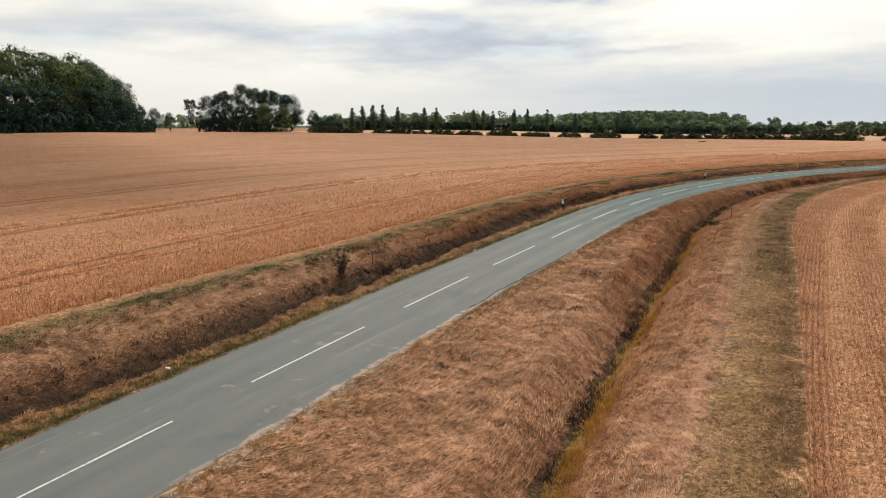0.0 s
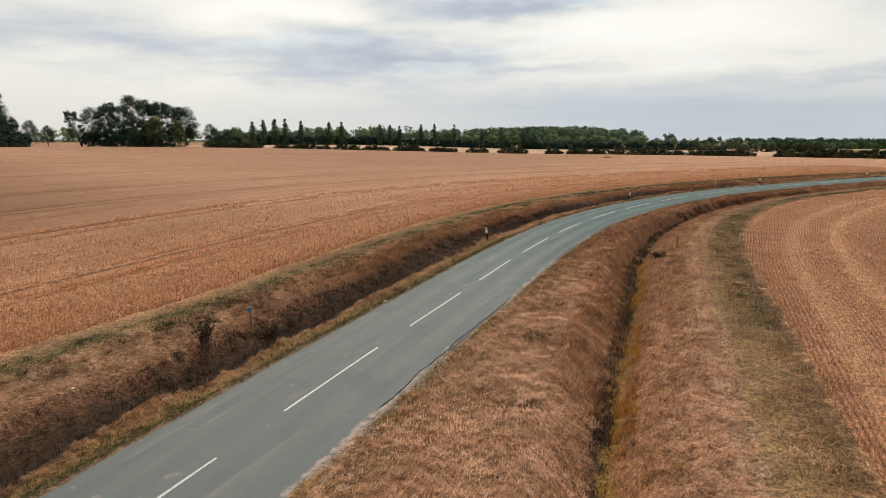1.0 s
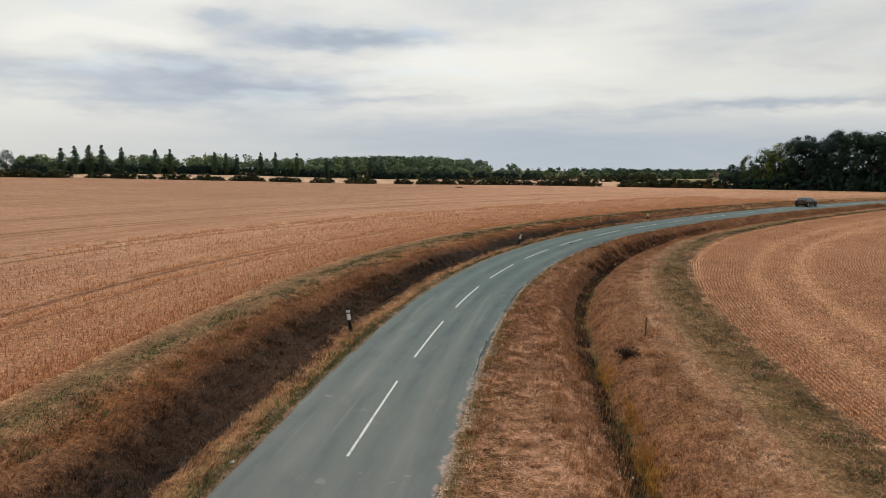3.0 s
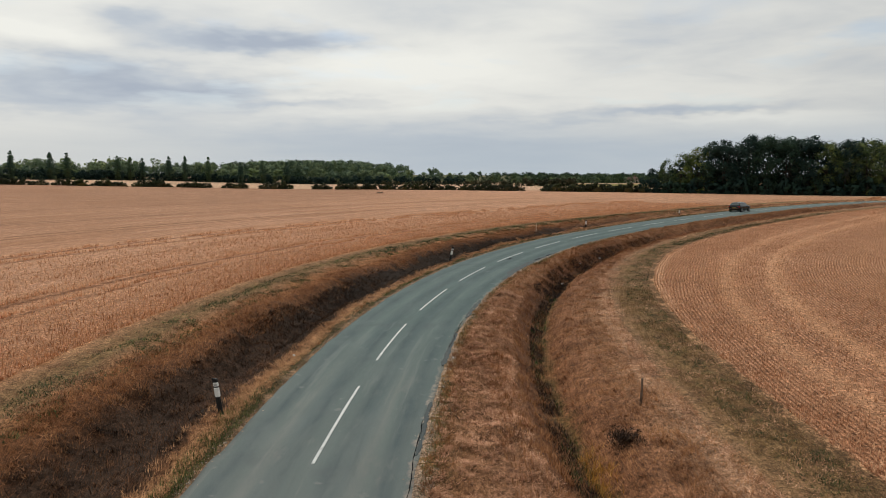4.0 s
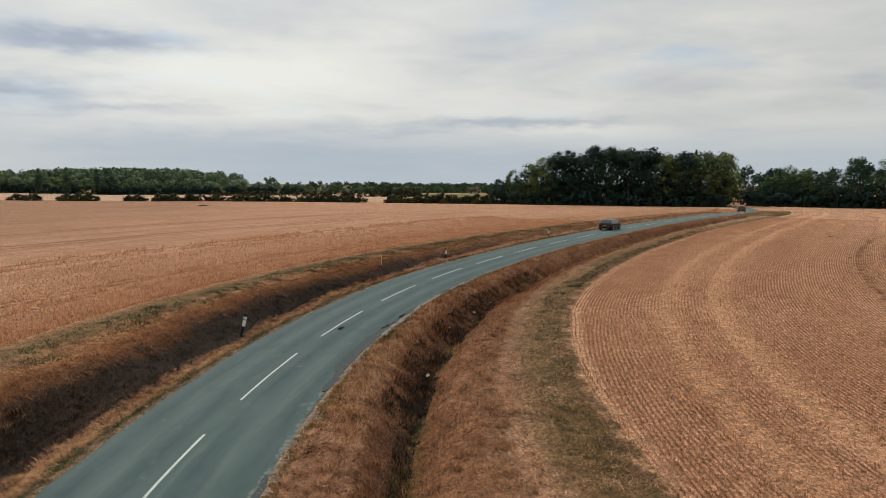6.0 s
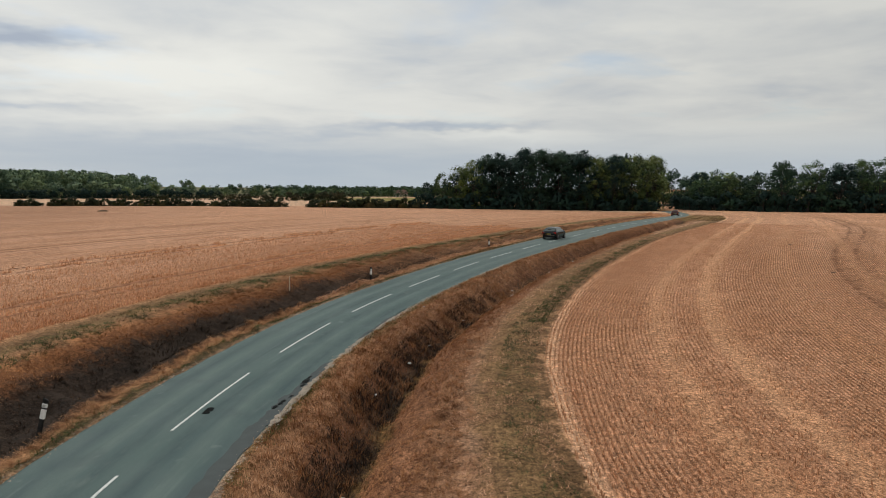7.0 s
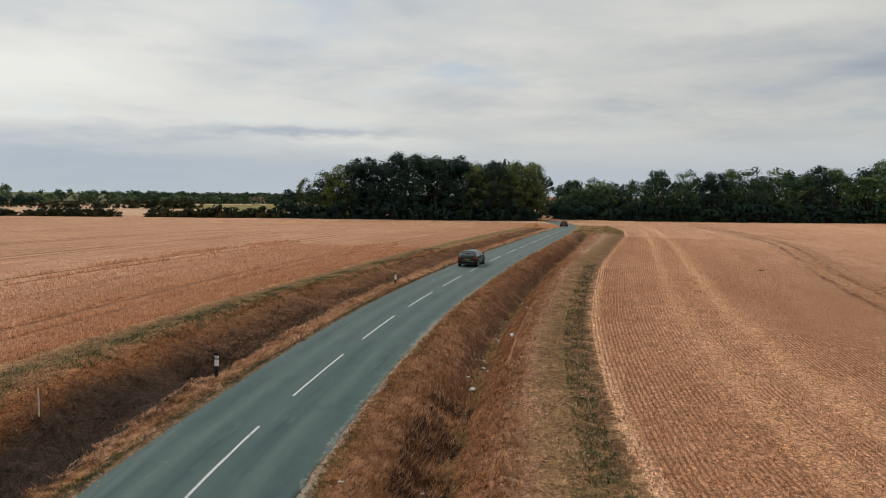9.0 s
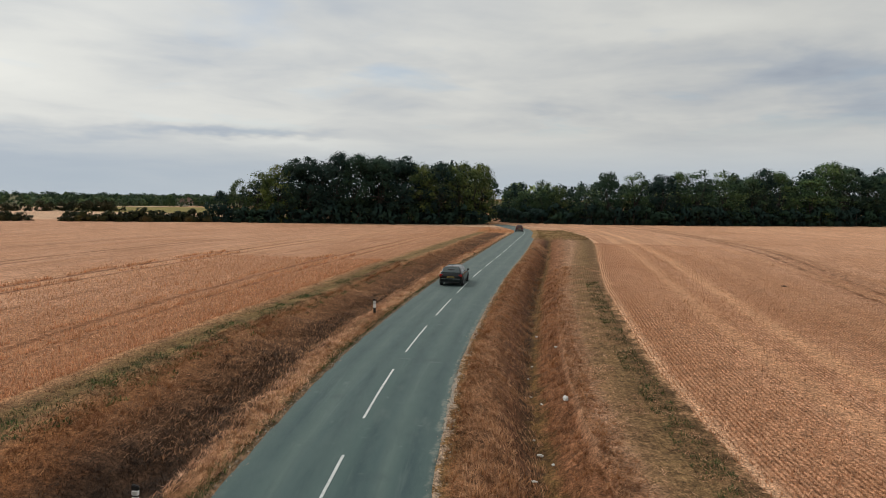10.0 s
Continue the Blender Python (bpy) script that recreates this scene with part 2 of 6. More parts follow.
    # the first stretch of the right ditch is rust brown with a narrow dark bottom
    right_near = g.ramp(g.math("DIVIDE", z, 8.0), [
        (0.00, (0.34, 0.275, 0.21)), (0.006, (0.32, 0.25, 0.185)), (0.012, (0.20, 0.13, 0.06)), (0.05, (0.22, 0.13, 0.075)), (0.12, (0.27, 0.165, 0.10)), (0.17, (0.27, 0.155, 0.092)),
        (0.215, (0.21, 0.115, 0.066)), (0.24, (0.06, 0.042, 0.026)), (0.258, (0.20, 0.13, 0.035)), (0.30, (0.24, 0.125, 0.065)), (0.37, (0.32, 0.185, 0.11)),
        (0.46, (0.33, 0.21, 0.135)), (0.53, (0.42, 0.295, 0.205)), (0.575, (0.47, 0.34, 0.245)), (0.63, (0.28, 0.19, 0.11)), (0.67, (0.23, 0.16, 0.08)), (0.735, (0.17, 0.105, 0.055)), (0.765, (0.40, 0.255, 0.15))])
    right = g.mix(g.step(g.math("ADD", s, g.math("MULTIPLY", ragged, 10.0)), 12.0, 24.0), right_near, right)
    # past the ditch's end the right side is rough yellow-green grass
    right = g.mix(g.step(g.math("ADD", s, g.math("MULTIPLY", ragged, 9.0)), 200.0, 212.0), right, g.mix(g.step(g.noise(co, 0.5, 4.0), 0.35, 0.65), (0.19, 0.15, 0.055), (0.32, 0.21, 0.11)))
    # bare orange earth bank where the road meets the wood
    left = g.mix(g.step(s, 224.0, 240.0), left, (0.34, 0.17, 0.08))
    strip = g.mix(is_right, left, right)
    strip = g.mix(0.65, strip, g.ramp(g.noise(co, 0.9, 5.0, 0.7), [(0.34, 0.5), (0.5, 1.0), (0.64, 1.4)]), "MULTIPLY")
    # stubble field: straw rows, bare soil, tramlines
    sway = g.math("ADD", o, g.math("MULTIPLY", g.noise(co, 1.3, 4.0, 0.75), 0.16))
    rows = g.math("SINE", g.math("MULTIPLY", sway, 2 * math.pi / 0.18))
    near = g.math("SUBTRACT", 1.0, g.step(g.math("ABSOLUTE", o), 34.0, 75.0))
    thin = g.step(g.noise(co, 0.5, 4.0, 0.75), 0.36, 0.66)
    inner = g.math("SUBTRACT", 1.0, g.step(g.math("ABSOLUTE", z0), 6.5, 7.6))
    strong = g.math("MAXIMUM", thin, g.math("MULTIPLY", inner, 0.8))
    rowf = g.math("MULTIPLY", g.step(rows, -0.1, 0.8), g.math("MULTIPLY", g.math("MULTIPLY", near, g.math("MULTIPLY_ADD", is_right, 0.7, 0.3)), g.math("MULTIPLY_ADD", strong, 0.72, 0.14)))
    tone = g.noise(g.join(g.math("MULTIPLY", s, 0.05), g.math("MULTIPLY", o, 0.35), 0.0), 1.0, 5.0, 0.6)
    big = g.noise(co, 0.035, 5.0, 0.6)
    straw = g.mix(g.step(tone, 0.3, 0.7), (0.53, 0.325, 0.205), (0.68, 0.45, 0.31))
    straw = g.mix(g.math("MULTIPLY", g.step(big, 0.42, 0.68), 0.4), straw, (0.46, 0.265, 0.155))
    straw = g.mix(g.math("MULTIPLY", g.step(g.noise(co, 5.0, 5.0, 0.8), 0.38, 0.7), 0.5), straw, (0.23, 0.118, 0.067))
    straw = g.mix(rowf, straw, (0.17, 0.085, 0.046))
    # tramlines: pairs of wheel lines that run with the road
    wob = g.math("ADD", o, g.math("MULTIPLY", g.math("SUBTRACT", g.noise(g.join(g.math("MULTIPLY", s, 0.03), 0.0, 0.0), 1.0, 2.0), 0.5), 1.2))
    wob = g.math("MULTIPLY", wob, g.math("ADD", 1.0, g.math("MULTIPLY", g.step(s, 38.0, 112.0), g.math("MULTIPLY_ADD", is_right, -0.235, 0.235))))
    wob = g.math("ADD", wob, g.math("MULTIPLY", g.math("SUBTRACT", g.noise(co, 3.2, 4.0, 0.8), 0.5), 0.75))
    lines = None
    for c, w, st in ((-16.4, 0.2, 0.4), (-18.6, 0.24, 0.8), (-20.8, 0.4, 1.0), (-29.0, 0.25, 0.5), (-34.8, 0.28, 0.85), (-37.4, 0.36, 1.0), (-46.0, 0.3, 0.4), (-51.5, 0.45, 0.7), (-54.0, 0.6, 0.8), (-70.0, 0.8, 0.55), (-72.2, 0.8, 0.55), (-104.0, 1.2, 0.4), (-138.0, 1.6, 0.35),
                     (56.0, 0.5, 0.5)):
        d = g.math("ABSOLUTE", g.math("SUBTRACT", wob, c))
        k = g.math("MULTIPLY", g.math("SUBTRACT", 1.0, g.step(d, w * 0.4, w)), st)
        lines = k if lines is None else g.math("MAXIMUM", lines, k)
    lines = g.math("MULTIPLY", lines, g.step(s, 205.0, 165.0))
    lines = g.math("MULTIPLY", lines, g.math("MULTIPLY", g.step(g.noise(co, 0.25, 3.0, 0.6), 0.2, 0.45), g.step(g.noise(co, 3.0, 4.0, 0.8), 0.36, 0.52)))
    # bare soil of the wheel lines, with the ridges' shadow in the same dark
    straw = g.mix(lines, straw, (0.17, 0.088, 0.05))
    # a pair of churned wheel ruts crosses the right field and drifts away from the road
    rut = g.math("SUBTRACT", g.math("ADD", o, g.math("MULTIPLY", g.math("SUBTRACT", g.noise(co, 1.1, 4.0, 0.75), 0.5), 1.7)), g.math("MULTIPLY_ADD", g.step(s, 118.0, 195.0), 5.2, 27.9))
    worn = None
    for c, w, st in ((0.0, 0.42, 1.0), (1.9, 0.36, 0.9), (3.3, 0.22, 0.5), (-0.9, 0.16, 0.3)):
        k = g.math("MULTIPLY", g.math("SUBTRACT", 1.0, g.step(g.math("ABSOLUTE", g.math("SUBTRACT", rut, c)), w * 0.35, w)), st)
        worn = k if worn is None else g.math("MAXIMUM", worn, k)
    worn = g.math("MULTIPLY", worn, g.step(g.noise(co, 0.8, 4.0, 0.75), 0.38, 0.58))
    churn = g.math("MULTIPLY", g.math("SUBTRACT", 1.0, g.step(g.math("ABSOLUTE", g.math("SUBTRACT", rut, 1.4)), 1.2, 2.8)), g.step(g.noise(co, 1.9, 4.0, 0.75), 0.47, 0.6))
    clods = g.math("MULTIPLY", g.step(o, 21.0, 25.0), g.step(g.noise(co, 0.9, 3.0, 0.6), 0.66, 0.74))
    worn = g.math("MULTIPLY", g.math("MAXIMUM", g.math("MAXIMUM", worn, g.math("MULTIPLY", churn, 0.7)), g.math("MULTIPLY", clods, 0.7)), is_right)
    straw = g.mix(g.math("MULTIPLY", worn, g.step(s, 285.0, 235.0)), straw, (0.135, 0.072, 0.043))
    # pale swaths; beside the wheel lines also the lit straw edge, put into colour
    pale = None
    for c, w, st in ((-19.7, 0.7, 0.8), (-22.6, 0.7, 0.4), (-17.8, 0.5, 0.7), (-36.1, 0.9, 0.7), (-33.6, 0.8, 0.5), (-39.4, 1.0, 0.4), (-16.0, 0.8, 0.2), (15.7, 0.9, 0.75), (18.5, 0.9, 0.95), (23.6, 1.2, 0.35), (29.5, 0.7, 0.4), (-90.0, 5.0, 0.3)):
        d = g.math("ABSOLUTE", g.math("SUBTRACT", wob, c))
        k = g.math("MULTIPLY", g.math("SUBTRACT", 1.0, g.step(d, w * 0.4, w)), st)
        pale = k if pale is None else g.math("MAXIMUM", pale, k)
    straw = g.mix(g.math("MULTIPLY", pale, 0.9), straw, (0.60, 0.385, 0.24))
    wx0, wy0, _ = g.split(co)
    # darkening westward: the light's fall-off to the left is put into the straw
    west = g.step(g.math("ADD", g.math("ADD", wx0, g.math("MULTIPLY", wy0, -0.12)), g.math("MULTIPLY", g.noise(co, 0.012, 4.0, 0.6), 60.0)), 14.0, -52.0)
    west = g.math("MULTIPLY", west, g.math("MULTIPLY_ADD", g.step(g.math("MULTIPLY_ADD", wx0, 0.4, wy0), 82.0, 30.0), 0.55, 0.4))
    straw = g.mix(west, straw, g.mix(1.0, straw, (0.43, 0.405, 0.385), "MULTIPLY"))
    straw = g.mix(g.math("MULTIPLY", g.math("SUBTRACT", 1.0, is_right), g.step(s, 52.0, 20.0)), straw, g.mix(1.0, straw, (0.92, 0.86, 0.80), "MULTIPLY"))
    # the same fall-off of light is painted into the left field past the bend
    left_dim = g.math("MULTIPLY", g.math("SUBTRACT", 1.0, is_right), g.math("MULTIPLY", g.step(s, 36.0, 110.0), 0.5))
    straw = g.mix(left_dim, straw, g.mix(1.0, straw, (0.70, 0.665, 0.65), "MULTIPLY"))
    # darker along the road: soil under the straw, and painted shade between its stalks
    soil_shade = g.math("SUBTRACT", 1.0, g.step(g.math("ADD", g.math("ABSOLUTE", o), g.math("MULTIPLY", g.noise(co, 0.08, 3.0), 10.0)), 17.0, 34.0))
    straw = g.mix(g.math("MULTIPLY", soil_shade, g.math("MULTIPLY", g.math("MULTIPLY_ADD", g.step(s, 40.0, 72.0), 0.22, g.math("MULTIPLY_ADD", is_right, -0.24, 0.44)), g.math("SUBTRACT", 1.0, g.math("MULTIPLY", g.step(s, 100.0, 190.0), g.math("MULTIPLY_ADD", is_right, 0.35, 0.5))))), straw, (0.25, 0.115, 0.052))
    # farther in, the right field was cut lower and shows more soil between its rows
    low_cut = g.math("MULTIPLY", g.math("MULTIPLY", g.step(g.math("ADD", o, g.math("MULTIPLY", g.noise(co, 0.12, 4.0, 0.6), 5.0)), 20.5, 24.0), g.math("SUBTRACT", 1.0, g.step(o, 32.0, 46.0))), g.math("SUBTRACT", 1.0, g.step(s, 120.0, 190.0)))
    straw = g.mix(g.math("MULTIPLY", low_cut, g.math("MULTIPLY_ADD", g.step(rows, -0.1, 0.8), 0.5, 0.25)), straw, (0.20, 0.095, 0.045))
    young = g.math("MULTIPLY", is_right, g.math("SUBTRACT", 1.0, g.step(s, 42.0, 80.0)))
    straw = g.mix(g.math("MULTIPLY", young, 0.7), straw, g.mix(1.0, straw, (0.70, 0.64, 0.60), "MULTIPLY"))
    # pale trodden straw along the very edge of the right field
    rim = g.math("MULTIPLY", g.math("SUBTRACT", 1.0, g.step(z0, 6.05, 6.32)), g.math("MULTIPLY", is_right, g.step(s, 34.0, 70.0)))
    straw = g.mix(g.math("MULTIPLY", rim, 0.75), straw, (0.66, 0.46, 0.31))
    # beyond the hedge the next fields are paler
    wx, wy = wx0, wy0
    hx = g.math("ADD", wx, 40.0)
    past = g.math("MULTIPLY", g.step(g.math("ADD", g.math("SUBTRACT", wy, 350.0), g.math("MULTIPLY", g.math("MULTIPLY", hx, hx), 0.004)), 2.0, 7.0), g.step(g.math("ABSOLUTE", hx), 190.0, 170.0))
    straw = g.mix(past, straw, g.mix(g.noise(co, 0.05, 4.0), (0.44, 0.32, 0.225), (0.60, 0.45, 0.32)))
    straw = g.mix(g.step(wy, 540.0, 610.0), straw, g.mix(g.noise(co, 0.02, 4.0), (0.07, 0.09, 0.05), (0.16, 0.16, 0.08)))
    # distant meadow behind the hedge
    dx, dy = g.math("DIVIDE", g.math("SUBTRACT", wx, 112.0), 62.0), g.math("DIVIDE", g.math("SUBTRACT", wy, 470.0), 75.0)
    mead = g.math("SUBTRACT", 1.0, g.step(g.math("ADD", g.math("MULTIPLY", dx, dx), g.math("MULTIPLY", dy, dy)), 0.8, 1.0))
    straw = g.mix(mead, straw, g.mix(g.noise(co, 0.1, 3.0), (0.16, 0.16, 0.05), (0.26, 0.24, 0.09)))
    fieldmask = g.step(g.math("ADD", g.math("ABSOLUTE", z0), g.math("MULTIPLY", ragged2, 0.25)), 5.97, 6.05)
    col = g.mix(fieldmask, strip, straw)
    col = g.mix(0.55, col, g.ramp(g.noise(co, 2.4, 4.0, 0.7), [(0.33, 0.55), (0.5, 1.0), (0.68, 1.4)]), "MULTIPLY")
    col = g.mix(0.85, col, g.ramp(g.noise(co, 7.0, 4.0, 0.75, 0.6), [(0.36, 0.36), (0.5, 1.0), (0.65, 1.5)]), "MULTIPLY")
    fibre = g.noise(g.vmath("MULTIPLY", co, (1.0, 0.45, 1.0)), 17.0, 3.0, 0.7, 1.6)
    col = g.mix(0.8, col, g.ramp(fibre, [(0.36, 0.32), (0.5, 1.0), (0.64, 1.75)]), "MULTIPLY")
    col = g.mix(1.0, col, (1.07, 0.93, 0.84), "MULTIPLY")
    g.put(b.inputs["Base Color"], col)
    h = g.math("ADD", g.noise(co, 11.0, 4.0, 0.7), g.math("MULTIPLY", rowf, 0.5))
    bumped(g, b, h, 0.7, 0.07)
    return m


def road_material():
    m, g, b = principled("asphalt", 0.7, 0.0, 0.22)
    co = g.n.new("ShaderNodeTexCoord").outputs["Object"]
    uv = g.n.new("ShaderNodeUVMap")
    uv.uv_map = "along"
    s, o, _ = g.split(uv.outputs[0])
    ao = g.math("ABSOLUTE", g.math("ADD", o, g.math("MULTIPLY", g.math("SUBTRACT", g.noise(g.join(g.math("MULTIPLY", s, 0.12), o, 0.0), 1.0, 3.0), 0.5), 0.5)))
    lane = g.ramp(g.math("DIVIDE", ao, 2.7), [(0.0, (0.062, 0.086, 0.082)), (0.10, (0.056, 0.081, 0.078)), (0.22, (0.030, 0.050, 0.053)), (0.34, (0.048, 0.072, 0.073)), (0.46, (0.088, 0.108, 0.100)), (0.56, (0.064, 0.088, 0.083)), (0.70, (0.031, 0.051, 0.055)), (0.82, (0.052, 0.075, 0.074)), (0.93, (0.068, 0.087, 0.081)), (1.0, (0.125, 0.126, 0.107))])
    lane = g.mix(g.step(s, 34.0, 12.0), lane, g.mix(0.7, lane, (0.058, 0.078, 0.076)))
    lane = g.mix(g.math("MULTIPLY", g.step(g.noise(g.join(g.math("MULTIPLY", s, 0.22), o, 0.0), 1.0, 5.0, 0.7), 0.35, 0.65), 0.75), lane, (0.062, 0.083, 0.080))
    big = g.noise(g.join(g.math("MULTIPLY", s, 0.35), g.math("MULTIPLY", o, 0.9), 0.0), 1.0, 6.0, 0.7)
    col = g.mix(g.math("MULTIPLY", g.step(big, 0.55, 0.75), 0.6), lane, (0.108, 0.118, 0.112))
    col = g.mix(g.math("MULTIPLY", g.step(g.noise(co, 0.5, 4.0, 0.6), 0.55, 0.75), 0.4), col, (0.036, 0.048, 0.053))
    smear = g.noise(g.join(g.math("MULTIPLY", s, 0.09), g.math("MULTIPLY", o, 1.6), 3.0), 1.0, 5.0, 0.65, 0.4)
    col = g.mix(g.math("MULTIPLY", g.step(smear, 0.56, 0.72), 0.45), col, (0.125, 0.14, 0.132))
    col = g.mix(g.math("MULTIPLY", g.step(smear, 0.46, 0.30), 0.35), col, (0.034, 0.050, 0.052))
    spots = g.noise(co, 1.7, 2.0, 0.5)
    col = g.mix(g.math("MULTIPLY", g.step(spots, 0.68, 0.76), 0.35), col, (0.15, 0.16, 0.15))
    haunch = g.math("MULTIPLY", g.step(g.math("ADD", o, g.math("MULTIPLY", g.math("SUBTRACT", g.noise(co, 1.1, 4.0, 0.65), 0.5), 0.7)), 2.33, 2.43), g.step(g.noise(g.join(g.math("MULTIPLY", s, 0.11), 7.0, 0.0), 1.0, 3.0), 0.32, 0.52))
    col = g.mix(g.math("MULTIPLY", g.math("MULTIPLY", haunch, 0.8), g.step(g.noise(co, 3.5, 4.0, 0.7), 0.36, 0.58)), col, (0.20, 0.178, 0.15))
    # lighter and greyer at first, darker and more teal further on
    col = g.mix(g.step(s, 10.0, 52.0), g.mix(1.0, col, (2.45, 1.92, 1.86), "MULTIPLY"), g.mix(1.0, col, (1.08, 1.28, 1.26), "MULTIPLY"))
    # far stretch paler: the sky's sheen at grazing view is put into the colour
    col = g.mix(g.step(s, 80.0, 150.0), col, g.mix(0.6, g.mix(1.0, col, (1.5, 1.5, 1.42), "MULTIPLY"), (0.105, 0.122, 0.116)))
    chips = g.noise(co, 55.0, 2.0, 0.8)
    col = g.mix(0.6, col, g.ramp(chips, [(0.3, 0.72), (0.5, 1.0), (0.7, 1.3)]), "MULTIPLY")
    g.put(b.inputs["Base Color"], col)
    g.put(b.inputs["Roughness"], g.ramp(big, [(0.3, 0.62), (0.7, 0.78)]))
    bumped(g, b, chips, 0.35, 0.008)
    return m


def paint_material():
    m, g, b = principled("road_paint", 0.6, 0.0, 0.3)
    co = g.n.new("ShaderNodeTexCoord").outputs["Object"]
    w = g.noise(co, 9.0, 4.0, 0.7)
    g.put(b.inputs["Base Color"], g.mix(g.step(w, 0.50, 0.70), (0.60, 0.62, 0.60), (0.22, 0.24, 0.24)))
    return m


M_LAND, M_ROAD, M_PAINT = land_material(), road_material(), paint_material()
M_HAY = blades("matted_dry_grass", (0.15, 0.072, 0.042), (0.52, 0.305, 0.185), (0.90, 0.64, 0.46))
M_RUST = blades("rust_dry_grass", (0.10, 0.045, 0.021), (0.29, 0.143, 0.064), (0.50, 0.285, 0.135))
M_TAN = blades("tan_dry_grass", (0.15, 0.075, 0.037), (0.38, 0.22, 0.118), (0.62, 0.41, 0.25))
M_BANK = blades("brown_bank_grass", (0.075, 0.037, 0.018), (0.225, 0.123, 0.062), (0.42, 0.265, 0.15))
M_UMBER = blades("umber_ditch_weeds", (0.024, 0.014, 0.009), (0.088, 0.046, 0.024), (0.20, 0.105, 0.055))
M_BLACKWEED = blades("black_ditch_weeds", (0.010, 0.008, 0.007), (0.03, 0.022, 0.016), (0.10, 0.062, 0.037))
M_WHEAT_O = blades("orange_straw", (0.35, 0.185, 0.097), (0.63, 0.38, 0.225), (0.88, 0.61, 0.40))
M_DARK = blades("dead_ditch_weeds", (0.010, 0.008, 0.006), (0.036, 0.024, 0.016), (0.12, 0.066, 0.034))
M_GOLD = blades("gold_grass", (0.24, 0.12, 0.02), (0.46, 0.255, 0.045), (0.66, 0.43, 0.13))
M_STRAWY = blades("verge_straw", (0.16, 0.08, 0.036), (0.37, 0.21, 0.102), (0.66, 0.43, 0.24))
M_GREEN = blades("green_weeds", (0.014, 0.030, 0.008), (0.043, 0.078, 0.019), (0.105, 0.155, 0.042), (1, 1, 1))
M_VERGEGREEN = blades("verge_green_grass", (0.03, 0.042, 0.010), (0.085, 0.105, 0.026), (0.20, 0.205, 0.06), (1, 1, 1))
M_WEED = blades("dull_green_weeds", (0.014, 0.026, 0.007), (0.046, 0.062, 0.018), (0.13, 0.14, 0.042), (1, 1, 1))
M_YOLIVE = blades("yellowed_grass", (0.075, 0.05, 0.018), (0.21, 0.14, 0.055), (0.42, 0.29, 0.13))
M_OLIVE = blades("olive_grass", (0.05, 0.038, 0.018), (0.145, 0.10, 0.05), (0.30, 0.205, 0.12))
M_STUBBLE = blades("stubble_straw", (0.25, 0.13, 0.07), (0.52, 0.315, 0.19), (0.86, 0.62, 0.42))
M_WHEAT = blades("standing_straw", (0.27, 0.125, 0.058), (0.49, 0.265, 0.138), (0.76, 0.49, 0.295))
M_RIDGE = blades("pale_straw", (0.42, 0.235, 0.13), (0.70, 0.45, 0.28), (0.92, 0.67, 0.47))
M_GRIT = surface("pale_grit", (0.11, 0.095, 0.075), (0.22, 0.185, 0.145), 2.5, 0.95, fine=40.0, bump=0.5)
M_BARK = surface("bark", (0.018, 0.016, 0.013), (0.05, 0.042, 0.033), 1.5, 0.9, fine=12.0, bump=0.6, dist=0.03)
M_LEAF = foliage("leaves_oak", (0.011, 0.027, 0.025), (0.020, 0.043, 0.035), (0.036, 0.062, 0.042))
M_LEAF_MID = foliage("leaves_mixed", (0.017, 0.040, 0.026), (0.048, 0.085, 0.047), (0.12, 0.155, 0.066))
M_LEAF_Y = foliage("leaves_turning_sunlit", (0.028, 0.052, 0.022), (0.085, 0.115, 0.038), (0.22, 0.235, 0.07))
# distance haze is put into this paler leaf colour
M_LEAF_HAZE = foliage("leaves_far_haze", (0.065, 0.105, 0.070), (0.15, 0.20, 0.108), (0.30, 0.34, 0.155))
M_POPLAR = foliage("leaves_poplar", (0.028, 0.055, 0.042), (0.062, 0.104, 0.066), (0.12, 0.165, 0.085))
M_HEDGE = foliage("leaves_hedge", (0.016, 0.022, 0.012), (0.045, 0.050, 0.024), (0.14, 0.098, 0.045))
M_TAR = surface("fresh_tar", (0.004, 0.005, 0.005), (0.012, 0.013, 0.013), 8.0, 0.9, spec=0.05, fine=60.0, bump=0.8, dist=0.02)
M_PATCH = surface("patched_asphalt", (0.014, 0.026, 0.027), (0.024, 0.038, 0.038), 3.0, 0.6, fine=50.0, bump=0.4, dist=0.01)
M_GRIT = surface("edge_grit", (0.24, 0.20, 0.16), (0.38, 0.32, 0.25), 5.0, 0.95, fine=40.0, bump=0.8, dist=0.02, vary="island")
M_WHITE = surface("white_plastic", (0.86, 0.86, 0.84), (0.76, 0.75, 0.72), 6.0, 0.5, fine=40.0, bump=0.05)
M_BLACK = surface("black_plastic", (0.010, 0.010, 0.011), (0.022, 0.022, 0.021), 6.0, 0.6, fine=40.0, bump=0.05)
M_LITTER = surface("pale_litter", (0.66, 0.65, 0.62), (0.48, 0.46, 0.42), 9.0, 0.6, fine=40.0, bump=0.2)
M_STAKE = surface("weathered_wood", (0.10, 0.065, 0.045), (0.20, 0.14, 0.10), 5.0, 0.9, fine=30.0, bump=0.4)
M_PALESTAKE = surface("pale_stake", (0.72, 0.64, 0.50), (0.58, 0.49, 0.36), 5.0, 0.85, fine=30.0)
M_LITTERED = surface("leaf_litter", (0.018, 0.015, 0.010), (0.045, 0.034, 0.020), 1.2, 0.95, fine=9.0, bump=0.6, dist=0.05)
